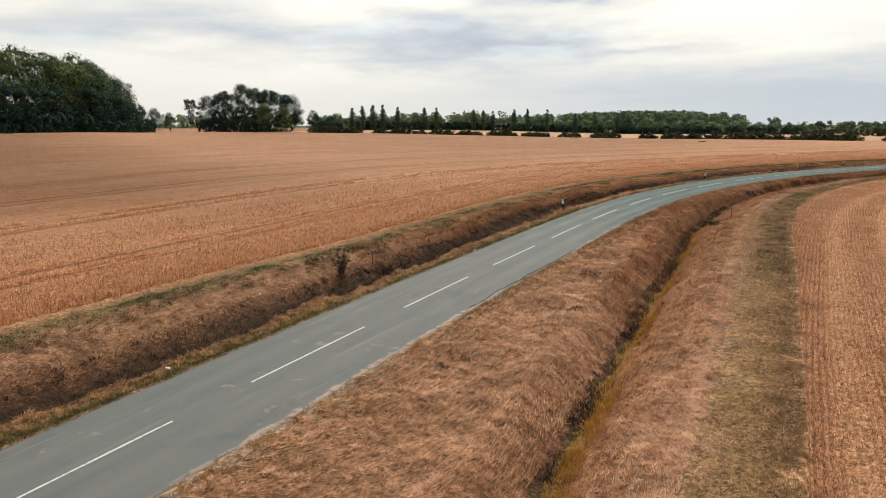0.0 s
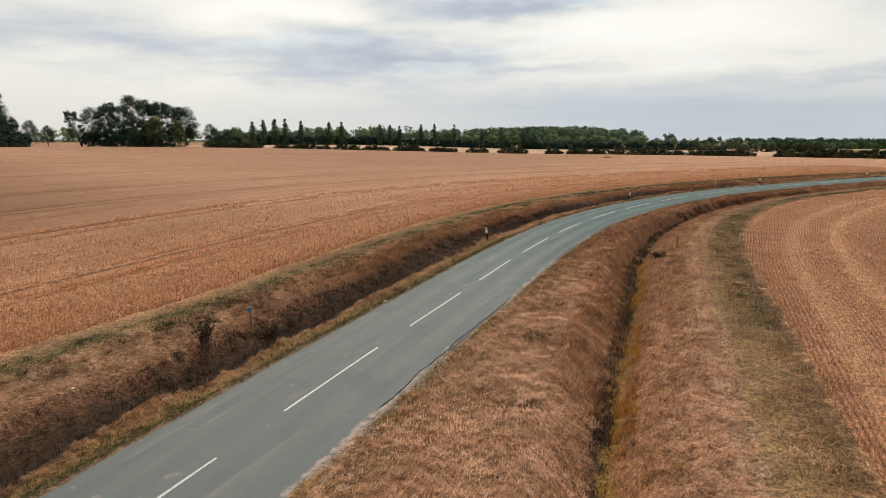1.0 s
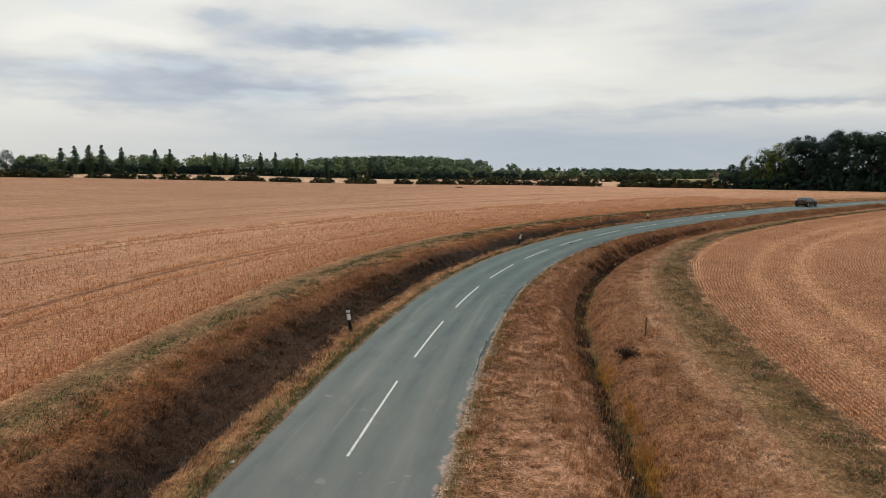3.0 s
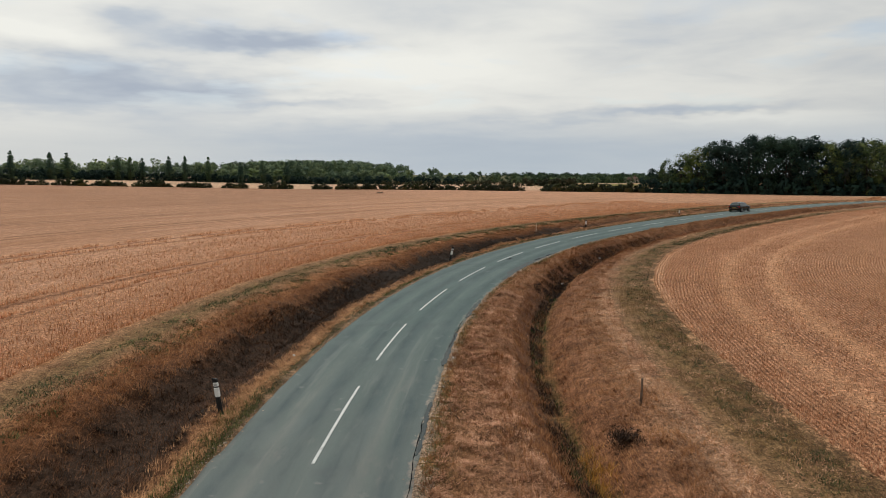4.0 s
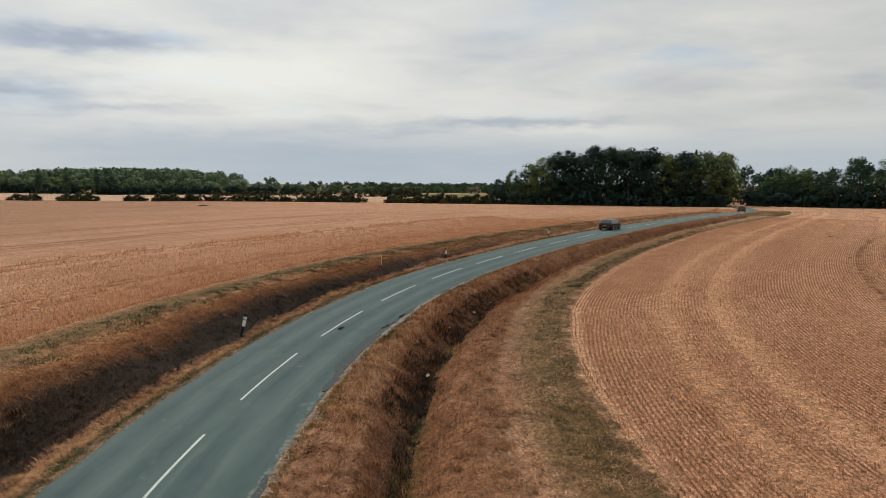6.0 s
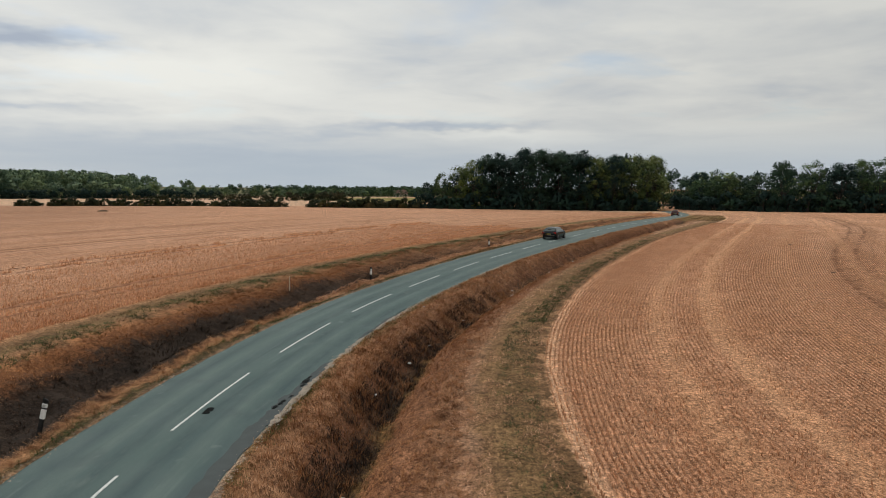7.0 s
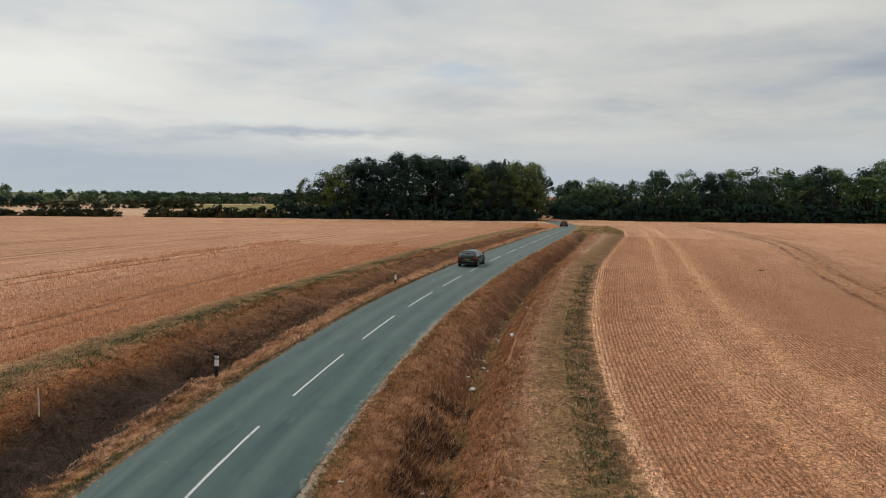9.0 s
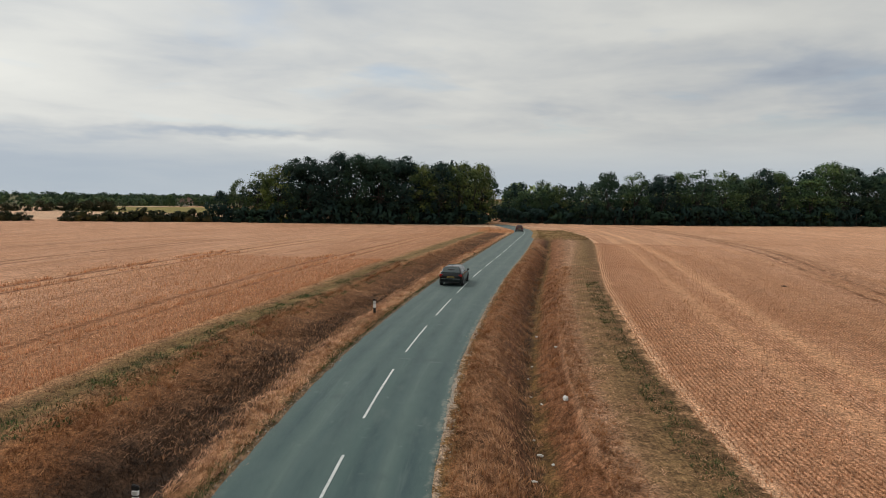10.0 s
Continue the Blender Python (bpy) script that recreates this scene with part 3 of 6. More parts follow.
M_BLUE = surface("blue_cap", (0.05, 0.16, 0.30), (0.08, 0.22, 0.36), 7.0, 0.5, fine=30.0, bump=0.1)

# ---------------------------------------------------------------- the lie of the land


def smooth(a, b, x):
    u = np.clip((x - a) / (b - a), 0.0, 1.0)
    return u * u * (3 - 2 * u)


def lie(x, y):
    """Height of the open ground, in metres."""
    x, y = np.asarray(x, float), np.asarray(y, float)
    w = 1 - smooth(60, 210, np.hypot(x, y - 75))
    north = smooth(130, 230, y)
    far = 1.0 + (1 - north) * 5.0 * smooth(-50, -190, x) + north * 4.0 * smooth(-50, -220, x) + 8.0 * np.exp(-((x + 95) / 95) ** 2 - ((y - 690) / 110) ** 2)
    return w * (0.003 * x + 0.0153 * y) + (1 - w) * far


# centre line of the road, south to north-east
CX = np.array([-14.6, -14.7, -14.7, -14.6, -14.35, -14.06, -13.56, -13.16, -12.41, -11.2, -9.1, -6.2, -2.46, 2.0, 7.25, 12.96, 18.85, 25.1, 31.55, 42.6, 57, 73.4, 95, 110, 122, 131, 140, 152, 171])
CY = np.array([-60, -20, 5, 14, 23.2, 32.2, 41.2, 50.2, 59, 67.9, 76.65, 85.2, 93.3, 101.1, 108.45, 115.4, 122.16, 128.6, 134.95, 145.6, 159, 174.8, 196, 211, 224.5, 238, 253, 275, 302])


def spline(px, py, step):
    """Catmull-Rom through the points, resampled evenly; returns s, x, y with s = 0 at the fifth point."""
    xs, ys = [], []
    n = len(px)
    for i in range(n - 1):
        p = [(px[max(i - 1, 0)], py[max(i - 1, 0)]), (px[i], py[i]), (px[i + 1], py[i + 1]), (px[min(i + 2, n - 1)], py[min(i + 2, n - 1)])]
        for k in range(40):
            t = k / 40
            q = [0.5 * (2 * p[1][a] + (p[2][a] - p[0][a]) * t + (2 * p[0][a] - 5 * p[1][a] + 4 * p[2][a] - p[3][a]) * t * t + (3 * p[1][a] - p[0][a] - 3 * p[2][a] + p[3][a]) * t ** 3) for a in (0, 1)]
            xs.append(q[0]), ys.append(q[1])
    xs, ys = np.array(xs), np.array(ys)
    d = np.r_[0, np.cumsum(np.hypot(np.diff(xs), np.diff(ys)))]
    zero = d[4 * 40]
    s = np.arange(0, d[-1], step)
    # light smoothing keeps the bend even
    x, y = np.interp(s, d, xs), np.interp(s, d, ys)
    k = np.ones(25) / 25
    xp, yp = np.r_[[x[0]] * 12, x, [x[-1]] * 12], np.r_[[y[0]] * 12, y, [y[-1]] * 12]
    return s - zero, np.convolve(xp, k, "valid"), np.convolve(yp, k, "valid")


RS, RX, RY = spline(CX, CY, 0.5)
TX, TY = np.gradient(RX), np.gradient(RY)
TL = np.hypot(TX, TY)
TX, TY = TX / TL, TY / TL


def spot(s, o):
    """Plan place at s metres along the road, o metres to its right."""
    x, y = np.interp(s, RS, RX), np.interp(s, RS, RY)
    tx, ty = np.interp(s, RS, TX), np.interp(s, RS, TY)
    return x + o * ty, y - o * tx


def along(x, y):
    """s and o of plan places, by the nearest point of the centre line."""
    x, y = np.asarray(x, float).ravel(), np.asarray(y, float).ravel()
    s, o = np.empty(len(x)), np.empty(len(x))
    bx, by = RX[::4], RY[::4]
    for i in range(0, len(x), 4000):
        d2 = (x[i:i + 4000, None] - bx) ** 2 + (y[i:i + 4000, None] - by) ** 2
        k = np.argmin(d2, 1) * 4
        dx, dy = x[i:i + 4000] - RX[k], y[i:i + 4000] - RY[k]
        s[i:i + 4000] = RS[k] + dx * TX[k] + dy * TY[k]
        side = np.sign(dx * TY[k] - dy * TX[k])
        o[i:i + 4000] = side * np.sqrt(d2[np.arange(len(k)), k // 4])
    return s, o


# plan lines across the road, metres right of the centre line
def ditch_r(s):
    return np.interp(s, [-60, -12, 0, 10, 20, 35, 50, 65, 100, 130, 170, 260], [9.5, 9.3, 8.8, 8.1, 7.5, 6.5, 5.75, 5.3, 5.5, 5.3, 5.0, 5.0])


def field_r(s):
    return np.interp(s, [-60, 0, 15, 33, 48, 60, 75, 95, 118, 135, 160, 193, 218, 237, 260], [14.7, 14.6, 14.1, 13.1, 12.3, 11.5, 10.8, 10.6, 10.5, 10.35, 10.8, 12.1, 11.9, 10.7, 9.3])


def field_l(s):
    return -np.interp(s, [-60, 0, 13, 29, 40, 60, 75, 92, 106, 126, 150, 260], [13.3, 12.6, 11.6, 11.8, 12.2, 12.8, 12.7, 12.6, 11.8, 11.0, 10.8, 10.5])


HALF = 2.6


def wavy(x, seed, scale):
    """Smooth one-dimensional noise, -1 to 1."""
    r = np.random.RandomState(seed)
    knots = r.uniform(-1, 1, 4000)
    u = np.asarray(x, float) / scale + 1000
    i = np.floor(u).astype(int) % 3990
    f = u - np.floor(u)
    f = f * f * (3 - 2 * f)
    return knots[i] * (1 - f) + knots[i + 1] * f


def wavy2(x, y, seed, scale):
    """Smooth two-dimensional noise, -1 to 1."""
    r = np.random.RandomState(seed)
    tab = r.uniform(-1, 1, (256, 256))
    u, v = np.asarray(x, float) / scale + 512, np.asarray(y, float) / scale + 512
    i, j = np.floor(u).astype(int), np.floor(v).astype(int)
    f, h = u - i, v - j
    f, h = f * f * (3 - 2 * f), h * h * (3 - 2 * h)
    a, b = tab[i % 256, j % 256], tab[(i + 1) % 256, j % 256]
    c, d = tab[i % 256, (j + 1) % 256], tab[(i + 1) % 256, (j + 1) % 256]
    return (a * (1 - f) + b * f) * (1 - h) + (c * (1 - f) + d * f) * h


def lines_across(s):
    """The plan lines at s: right ones outward, then left ones outward."""
    rb, rf, lf = ditch_r(s), field_r(s), field_l(s)
    lip = np.maximum(rb - 1.75, HALF + 0.7)
    r = [HALF + 0 * s, lip, rb, rb + 1.5, np.minimum(rb + 2.3, rf - 3.6), rf - 2.4, rf]
    q = [-HALF + 0 * s, -3.55 + 0.15 * wavy(s, 5, 9), -5.5 + 0.3 * wavy(s, 6, 12), -8.5 + 0.35 * wavy(s, 7, 8), lf + 2.6, lf + 1.2, lf]
    return r, q


def relief(s, o):
    """Height over the lie of the land, and the zone number, at s along and o across."""
    s, o = np.asarray(s, float), np.asarray(o, float)
    r, q = lines_across(s)
    fade = np.where(o > 0, 1 - smooth(188, 210, s), 1 - smooth(150, 235, s))
    hr = [-0.02, -0.10, -1.2, -0.36, -0.14, -0.05, 0.0]
    hl = [-0.02, 0.02, -0.95, -0.14, 0.0, 0.02, 0.0]
    h, zone = np.zeros_like(s), np.zeros_like(s)
    for lines, hs, sg in ((r, hr, 1), (q, hl, -1)):
        for k in range(6):
            a, b = lines[k] * sg, lines[k + 1] * sg
            shallow = 1.0 - 0.35 * smooth(75, 100, s) if sg < 0 and k in (1, 2) else 1.0
            inside = (o * sg >= a) & (o * sg < b)
            u = np.clip((o * sg - a) / np.maximum(b - a, 1e-3), 0, 1)
            uu = u * u * (3 - 2 * u) if k in (1, 2) else u
            h = np.where(inside, (hs[k] + (hs[k + 1] - hs[k]) * uu) * shallow, h)
            zone = np.where(inside, sg * (k + u), zone)
        out = o * sg >= lines[6] * sg
        zone = np.where(out, sg * np.minimum(6 + (o * sg - lines[6] * sg) / 2.4, 9), zone)
    on_road = np.abs(o) < HALF
    zone = np.where(on_road, np.sign(o + 1e-9) * 0.01, zone)
    h = np.where(on_road, -0.12, h)
    x, y = spot(s, o)
    rough = 0.045 * wavy2(x, y, 11, 0.7) + 0.05 * wavy2(x, y, 12, 2.3) + 0.03 * wavy2(x, y, 13, 0.35)
    az = np.abs(zone)
    amp = np.where(on_road, 0, np.where(az < 0.3, 0.3, np.where(az < 4.2, 2.2, np.where(az < 6, 1.0, 0.35))))
    deep = np.where((az > 1) & (az < 3.2), 0.16 * wavy(s * 1.0 + 40 * np.sign(zone), 21, 3.5), 0)
    bank = 0.85 * smooth(226, 242, s) * np.exp(-((o + 7.0) / 2.2) ** 2) * (o < -3.2)
    h = h + bank
    return h * np.where(az < 4, np.where(o > 0, 0.1, 0.25) + np.where(o > 0, 0.9, 0.75) * fade, 1) + rough * amp + deep * fade, zone


def ground_at(s, o):
    x, y = spot(s, o)
    h, zone = relief(s, o)
    return x, y, lie(x, y) + h


def stand(x, y):
    """Ground height at a plan place."""
    s, o = along([x], [y])
    if -58 < s[0] < 250 and -26 < o[0] < 30:
        return float(lie(x, y) + relief(s, o)[0][0])
    return float(lie(x, y))


def mesh_object(name, verts, faces, material, parent=None, smooth_shade=False, label="", uv=None, zone=None, normals=None):
    me = bpy.data.meshes.new(name)
    verts, faces = np.asarray(verts, np.float32), np.asarray(faces, np.int32)
    me.vertices.add(len(verts))
    me.vertices.foreach_set("co", verts.ravel())
    w = faces.shape[1]
    me.loops.add(faces.size)
    me.loops.foreach_set("vertex_index", faces.ravel())
    me.polygons.add(len(faces))
    me.polygons.foreach_set("loop_start", np.arange(0, faces.size, w, dtype=np.int32))
    me.polygons.foreach_set("loop_total", np.full(len(faces), w, np.int32))
    if smooth_shade:
        me.polygons.foreach_set("use_smooth", np.ones(len(faces), bool))
    if uv is not None:
        layer = me.uv_layers.new(name="along")
        layer.data.foreach_set("uv", np.asarray(uv, np.float32)[faces.ravel()].ravel())
    if zone is not None:
        at = me.attributes.new("zone", "FLOAT", "POINT")
        at.data.foreach_set("value", np.asarray(zone, np.float32))
    me.update()
    me.validate()
    if normals is not None:
        me.polygons.foreach_set("use_smooth", np.ones(len(faces), bool))
        me.normals_split_custom_set_from_vertices(np.asarray(normals, np.float32))
    me.materials.append(material)
    ob = new(name, me)
    ob.parent = parent
    if label:
        tagged(ob, label)
    return ob


def part(name, bm, material, parent=None, label="", smooth_shade=False):
    me = bpy.data.meshes.new(name)
    for f in bm.faces:
        f.smooth = smooth_shade
    bm.to_mesh(me)
    bm.free()
    me.materials.append(material)
    ob = new(name, me)
    ob.parent = parent
    if label:
        tagged(ob, label)
    return ob


def grid_faces(nr, nc):
    i = np.arange((nr - 1) * nc).reshape(nr - 1, nc)[:, :-1].ravel()
    return np.stack([i, i + 1, i + nc + 1, i + nc], 1)


# near land: a sheet that follows the road, with its ditches
sv = np.r_[np.arange(-58, 170, 0.45), np.arange(170, 255, 1.2)]
ov = np.r_[np.arange(-26, -13.5, 1.2), np.arange(-13.5, -2.8, 0.24), [-2.72, -2.6, -2.3, 0, 2.3, 2.6, 2.72], np.arange(2.9, 15, 0.24), np.arange(15.2, 30.1, 1.2)]
SS, OO = np.meshgrid(sv, ov, indexing="ij")
ss, oo = SS.ravel(), OO.ravel()
gx, gy = spot(ss, oo)
gh, gzone = relief(ss, oo)
gz = lie(gx, gy) + gh + 0.03
rim = (oo <= ov[0]) | (oo >= ov[-1]) | (ss <= sv[0]) | (ss >= sv[-1])
gz = np.where(rim, gz - 0.3, gz)
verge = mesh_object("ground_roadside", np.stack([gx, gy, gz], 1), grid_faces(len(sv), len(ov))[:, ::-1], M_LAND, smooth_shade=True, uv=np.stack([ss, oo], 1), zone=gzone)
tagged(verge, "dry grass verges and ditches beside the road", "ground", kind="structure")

# open fields out to the horizon
ax = np.r_[-4500, -3000, -2000, -1400, -1000, -800, -650, -550, -470, np.arange(-400, -200, 10), np.arange(-200, 220, 4), np.arange(220, 400, 10), 420, 480, 560, 680, 850, 1100, 1500, 2200, 3200, 4500]
ay = np.r_[-4500, -2500, -1200, -600, -300, -180, -120, np.arange(-80, 270, 4), np.arange(270, 560, 8), np.arange(560, 960, 20), 1000, 1100, 1300, 1600, 2200, 3200, 4500]
AX, AY = np.meshgrid(ax, ay, indexing="ij")
fx, fy = AX.ravel(), AY.ravel()
fs, fo = along(fx, fy)
fz = lie(fx, fy)
under = (fo > -20) & (fo < 24) & (fs > -52) & (fs < 248)
fz = np.where(under, fz - 3.0, fz)
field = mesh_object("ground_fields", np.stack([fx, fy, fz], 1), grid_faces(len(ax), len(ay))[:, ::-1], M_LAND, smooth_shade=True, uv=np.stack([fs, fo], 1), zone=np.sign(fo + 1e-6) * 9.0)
tagged(field, "harvested stubble fields with faint wheel lines", "field", kind="structure")

# the road
rs = np.r_[np.arange(-58, 180, 0.4), np.arange(180, 290, 1.5)]
prof = np.array([-1.0, -0.99, -0.93, -0.6, -0.3, 0.0, 0.3, 0.6, 0.93, 0.99, 1.0])
rz = np.array([-0.14, -0.012, 0.0, 0.018, 0.03, 0.036, 0.03, 0.018, 0.0, -0.012, -0.14])
wl = HALF + 0.06 * wavy(rs, 31, 1.1) + 0.05 * wavy(rs, 32, 0.5)
bite = np.clip(wavy(rs, 33, 3.7) - 0.25, 0, 1) * 0.32 * smooth(3, 15, rs) * (1 - smooth(85, 100, rs))
wr = HALF + 0.07 * wavy(rs, 34, 1.3) + 0.06 * wavy(rs, 35, 0.5) - bite
RSS, PP = np.meshgrid(rs, prof, indexing="ij")
roo = np.where(PP < 0, PP * wl[:, None], PP * wr[:, None])
rxx, ryy = spot(RSS.ravel(), roo.ravel())
rzz = lie(rxx, ryy) + np.tile(rz, len(rs))
road = mesh_object("road", np.stack([rxx, ryy, rzz], 1), grid_faces(len(rs), len(prof))[:, ::-1], M_ROAD, smooth_shade=True, uv=np.stack([RSS.ravel(), roo.ravel()], 1))
tagged(road, "worn grey asphalt country road with broken edges", "road", kind="structure")


def strip_on_road(name, s0, s1, o0, o1, material, lift=0.006, n=8, ragged=0.0, seed=0, label=""):
    """A thin slab that follows the road's surface."""
    r = np.random.RandomState(seed + 100)
    t = np.linspace(s0, s1, n + 1)
    bm = bmesh.new()
    cols = []
    for k, s in enumerate(t):
        a, b = o0(s) if callable(o0) else o0, o1(s) if callable(o1) else o1
        if ragged:
            a, b = a + r.uniform(-ragged, ragged), b + r.uniform(-ragged, ragged)
            if k in (0, n) and ragged > 0.02:
                mid = (a + b) / 2
                a, b = mid + (a - mid) * 0.35, mid + (b - mid) * 0.35
        col = []
        for o in (a, b):
            x, y = spot(s, o)
            zc = float(lie(x, y)) + 0.036 * (1 - min(abs(o) / 2.6, 1) ** 1.6)
            col.append((bm.verts.new((x, y, zc + lift)), bm.verts.new((x, y, zc - 0.01))))
        cols.append(col)
    for p, q in zip(cols[:-1], cols[1:]):
        bm.faces.new((p[0][0], p[1][0], q[1][0], q[0][0]))
        bm.faces.new((p[0][1], p[0][0], q[0][0], q[0][1]))
        bm.faces.new((p[1][0], p[1][1], q[1][1], q[1][0]))
    for c, fl in ((cols[0], 0), (cols[-1], 1)):
        v = (c[0][0], c[0][1], c[1][1], c[1][0])
        bm.faces.new(v if not fl else v[::-1])
    bmesh.ops.recalc_face_normals(bm, faces=bm.faces)
    return part(name, bm, material, road, label)


for k in range(-5, 31):
    strip_on_road("centre_line_dash", 9 * k - 6.0 - (0.2 if k > 3 else 0.1), 9 * k - (0.24 if k > 3 else 0.05), -0.038, 0.038, M_PAINT, 0.005, 8, 0.006, k + 50)
for k, (a, b, i, o, m, rg) in enumerate((
        (60.5, 66.8, 2.05, 2.54, M_PATCH, 0.05), (66.4, 69.6, 2.15, 2.6, M_PATCH, 0.06), (69.2, 73.8, 2.28, 2.6, M_PATCH, 0.05), (38.5, 43.5, 2.4, 2.58, M_PATCH, 0.05),
        (46.6, 51.2, 2.4, 2.58, M_PATCH, 0.05), (58.0, 60.7, 2.3, 2.58, M_PATCH, 0.05), (9.5, 17.0, 2.42, 2.54, M_PATCH, 0.04), (78.0, 84.0, 2.35, 2.52, M_PATCH, 0.08), (30.5, 34.5, 2.4, 2.54, M_PATCH, 0.04))):
    strip_on_road("repair_patch", a, b, i, o, m, 0.008, 14, rg, k, "darker ragged asphalt repair along the road edge")
for k, (a, b, i, o) in enumerate(((67.25, 67.85, 0.23, 0.43), (70.8, 71.35, 2.27, 2.45), (70.45, 70.75, 2.35, 2.45), (71.4, 71.8, 2.3, 2.38), (68.0, 68.35, 2.18, 2.3), (68.4, 68.95, 2.24, 2.37), (69.2, 69.5, 2.36, 2.44))):
    strip_on_road("pothole", a, b, i, o, M_TAR, 0.011, 12, 0.04, k + 20, "ragged black tar-filled pothole")
for k, (a, b, i, o) in enumerate(((66.5, 71.8, 2.52, 2.74), (72.8, 78.4, 2.5, 2.7), (80.0, 86.0, 2.52, 2.66), (101.0, 108.0, 2.52, 2.62))):
    strip_on_road("crumbled_edge", a, b, i, o, M_GRIT, 0.012, 24, 0.07, k + 140, "pale crumbled grit along the asphalt edge")
for k, (a, b, i) in enumerate(((4.0, 9.0, 2.36), (8.8, 13.5, 2.40), (13.3, 18.0, 2.44), (28.0, 33.0, 2.42), (41.0, 46.0, 2.44))):
    strip_on_road("edge_crack", a, b, lambda s, i=i, k=k: i + 0.05 * float(wavy(s, 91 + k, 0.8)), lambda s, i=i, k=k: i + 0.022 + 0.05 * float(wavy(s, 91 + k, 0.8)), M_TAR, 0.009, 26, 0.012, k + 60, "dark open crack along the asphalt edge")

# ---------------------------------------------------------------- grass, straw and weeds


def blade_stuff(name, s, o, height, width, lean, material, label, category, seed, sink=0.03, bend=0.0):
    """Many single blades as one mesh. lean 0: upright, 1: lying."""
    r = np.random.RandomState(seed)
    n = len(s)
    x, y, z = ground_at(s, o)
    z = z + 0.03
    a = r.uniform(0, 2 * np.pi, n)
    ln = np.clip(lean + r.normal(0, 0.18, n), 0.0, 1.05) * np.pi / 2
    h = height * r.uniform(0.55, 1.35, n)
    w = width * r.uniform(0.6, 1.4, n)
    dx, dy, dz = np.cos(a) * np.sin(ln), np.sin(a) * np.sin(ln), np.cos(ln)
    f = r.uniform(0, 2 * np.pi, n)
    lift = np.where(ln > 0.9, r.uniform(0.0, 0.07, n), -sink)
    # the blade's width runs across its lean where it lies, freely where it stands
    bx, by = np.where(ln > 0.5, -np.sin(a), np.cos(f)), np.where(ln > 0.5, np.cos(a), np.sin(f))
    v = np.empty((n, 3, 3), np.float32)
    base = np.stack([x, y, z + lift], 1)
    side = np.stack([bx * w, by * w, np.zeros(n)], 1)
    v[:, 0], v[:, 1] = base - side / 2, base + side / 2
    v[:, 2] = base + np.stack([dx * h, dy * h, np.maximum(dz * h, 0.01)], 1) + side * r.uniform(-0.3, 0.3, (n, 1))
    faces = np.arange(3 * n).reshape(n, 3)
    ob = mesh_object(name, v.reshape(-1, 3), faces, material)
    return tagged(ob, label, category, kind="stuff")


def sow(n, s0, s1, inner, outer, seed, patch=None, clump=0.0):
    """n places between two plan lines; patch: scale and threshold of a mask; clump: gathers them into tufts."""
    r = np.random.RandomState(seed)
    m = int(n * 3) if patch else n
    s = s0 + (s1 - s0) * r.uniform(0, 1, m) ** 1.12
    a, b = inner(s), outer(s)
    o = a + (b - a) * r.uniform(0, 1, m)
    if patch:
        x, y = spot(s, o)
        keep = 0.8 * wavy2(x, y, patch[2], patch[0]) + 0.6 * wavy2(x, y, patch[2] + 1, patch[0] * 0.37) + 0.3 * wavy2(x, y, patch[2] + 2, patch[0] * 0.13) + r.normal(0, 0.12, m) > patch[1]
        s, o = s[keep][:n], o[keep][:n]
    if clump:
        # each blade is drawn part of the way to one of many random tuft centres
        area = (s1 - s0) * abs(float(np.mean(b - a)))
        m = max(int(area / clump ** 2), 10)
        pick = r.randint(0, m, len(s))
        cs = s0 + (s1 - s0) * r.uniform(0, 1, m) ** 1.12
        co = inner(cs) + (outer(cs) - inner(cs)) * r.uniform(0, 1, m)
        tight = r.uniform(0, 1, len(s)) < 0.6
        if patch:
            tight &= False
        spread = clump * np.abs(r.normal(0, 0.3, len(s)))
        ang = r.uniform(0, 2 * np.pi, len(s))
        s = np.where(tight, cs[pick] + spread * np.cos(ang), s)
        o = np.where(tight, co[pick] + spread * np.sin(ang), o)
    return s, o


def R(k, d=0.0):
    return lambda s: lines_across(s)[0][k] + d


def L(k, d=0.0):
    return lambda s: lines_across(s)[1][k] + d


S0, S1 = -14, 150
blade_stuff("verge_dry_grass", *sow(52000, 40, S1, R(0, 0.35), R(1, 0.5), 50, clump=0.4), 0.17, 0.015, 0.75, M_TAN, "matted tan grass on the verge", "dry grass", 50)
blade_stuff("verge_hay", *sow(130000, S0, 54, R(0, 0.35), R(1, 0.5), 1, clump=0.35), 0.16, 0.0135, 0.82, M_HAY, "matted cut dry grass on the wide verge", "dry grass", 1)
blade_stuff("verge_tufts", *sow(40000, S0, S1, R(0, 0.4), R(1, 0.7), 31, (1.3, 0.1, 141)), 0.16, 0.015, 0.5, M_RUST, "brown tufts among the cut verge grass", "dry grass", 31)
blade_stuff("verge_edge_grass", *sow(30000, S0, S1, R(0, 0.1), R(0, 0.75), 2, clump=0.35), 0.20, 0.012, 0.35, M_RUST, "rust-brown dry grass along the road edge", "dry grass", 2)
blade_stuff("verge_green_grass", *sow(16000, 2, 90, R(0, 0.05), R(0, 0.55), 3, (2.4, -0.1, 41)), 0.12, 0.013, 0.35, M_VERGEGREEN, "yellow-green grass along the asphalt edge", "grass", 3)
blade_stuff("ditch_slope_hay", *sow(30000, S0, 30, R(1, -0.2), R(2, -0.35), 64, clump=0.4), 0.18, 0.014, 0.65, M_HAY, "pale cut grass on the ditch slope", "dry grass", 64)
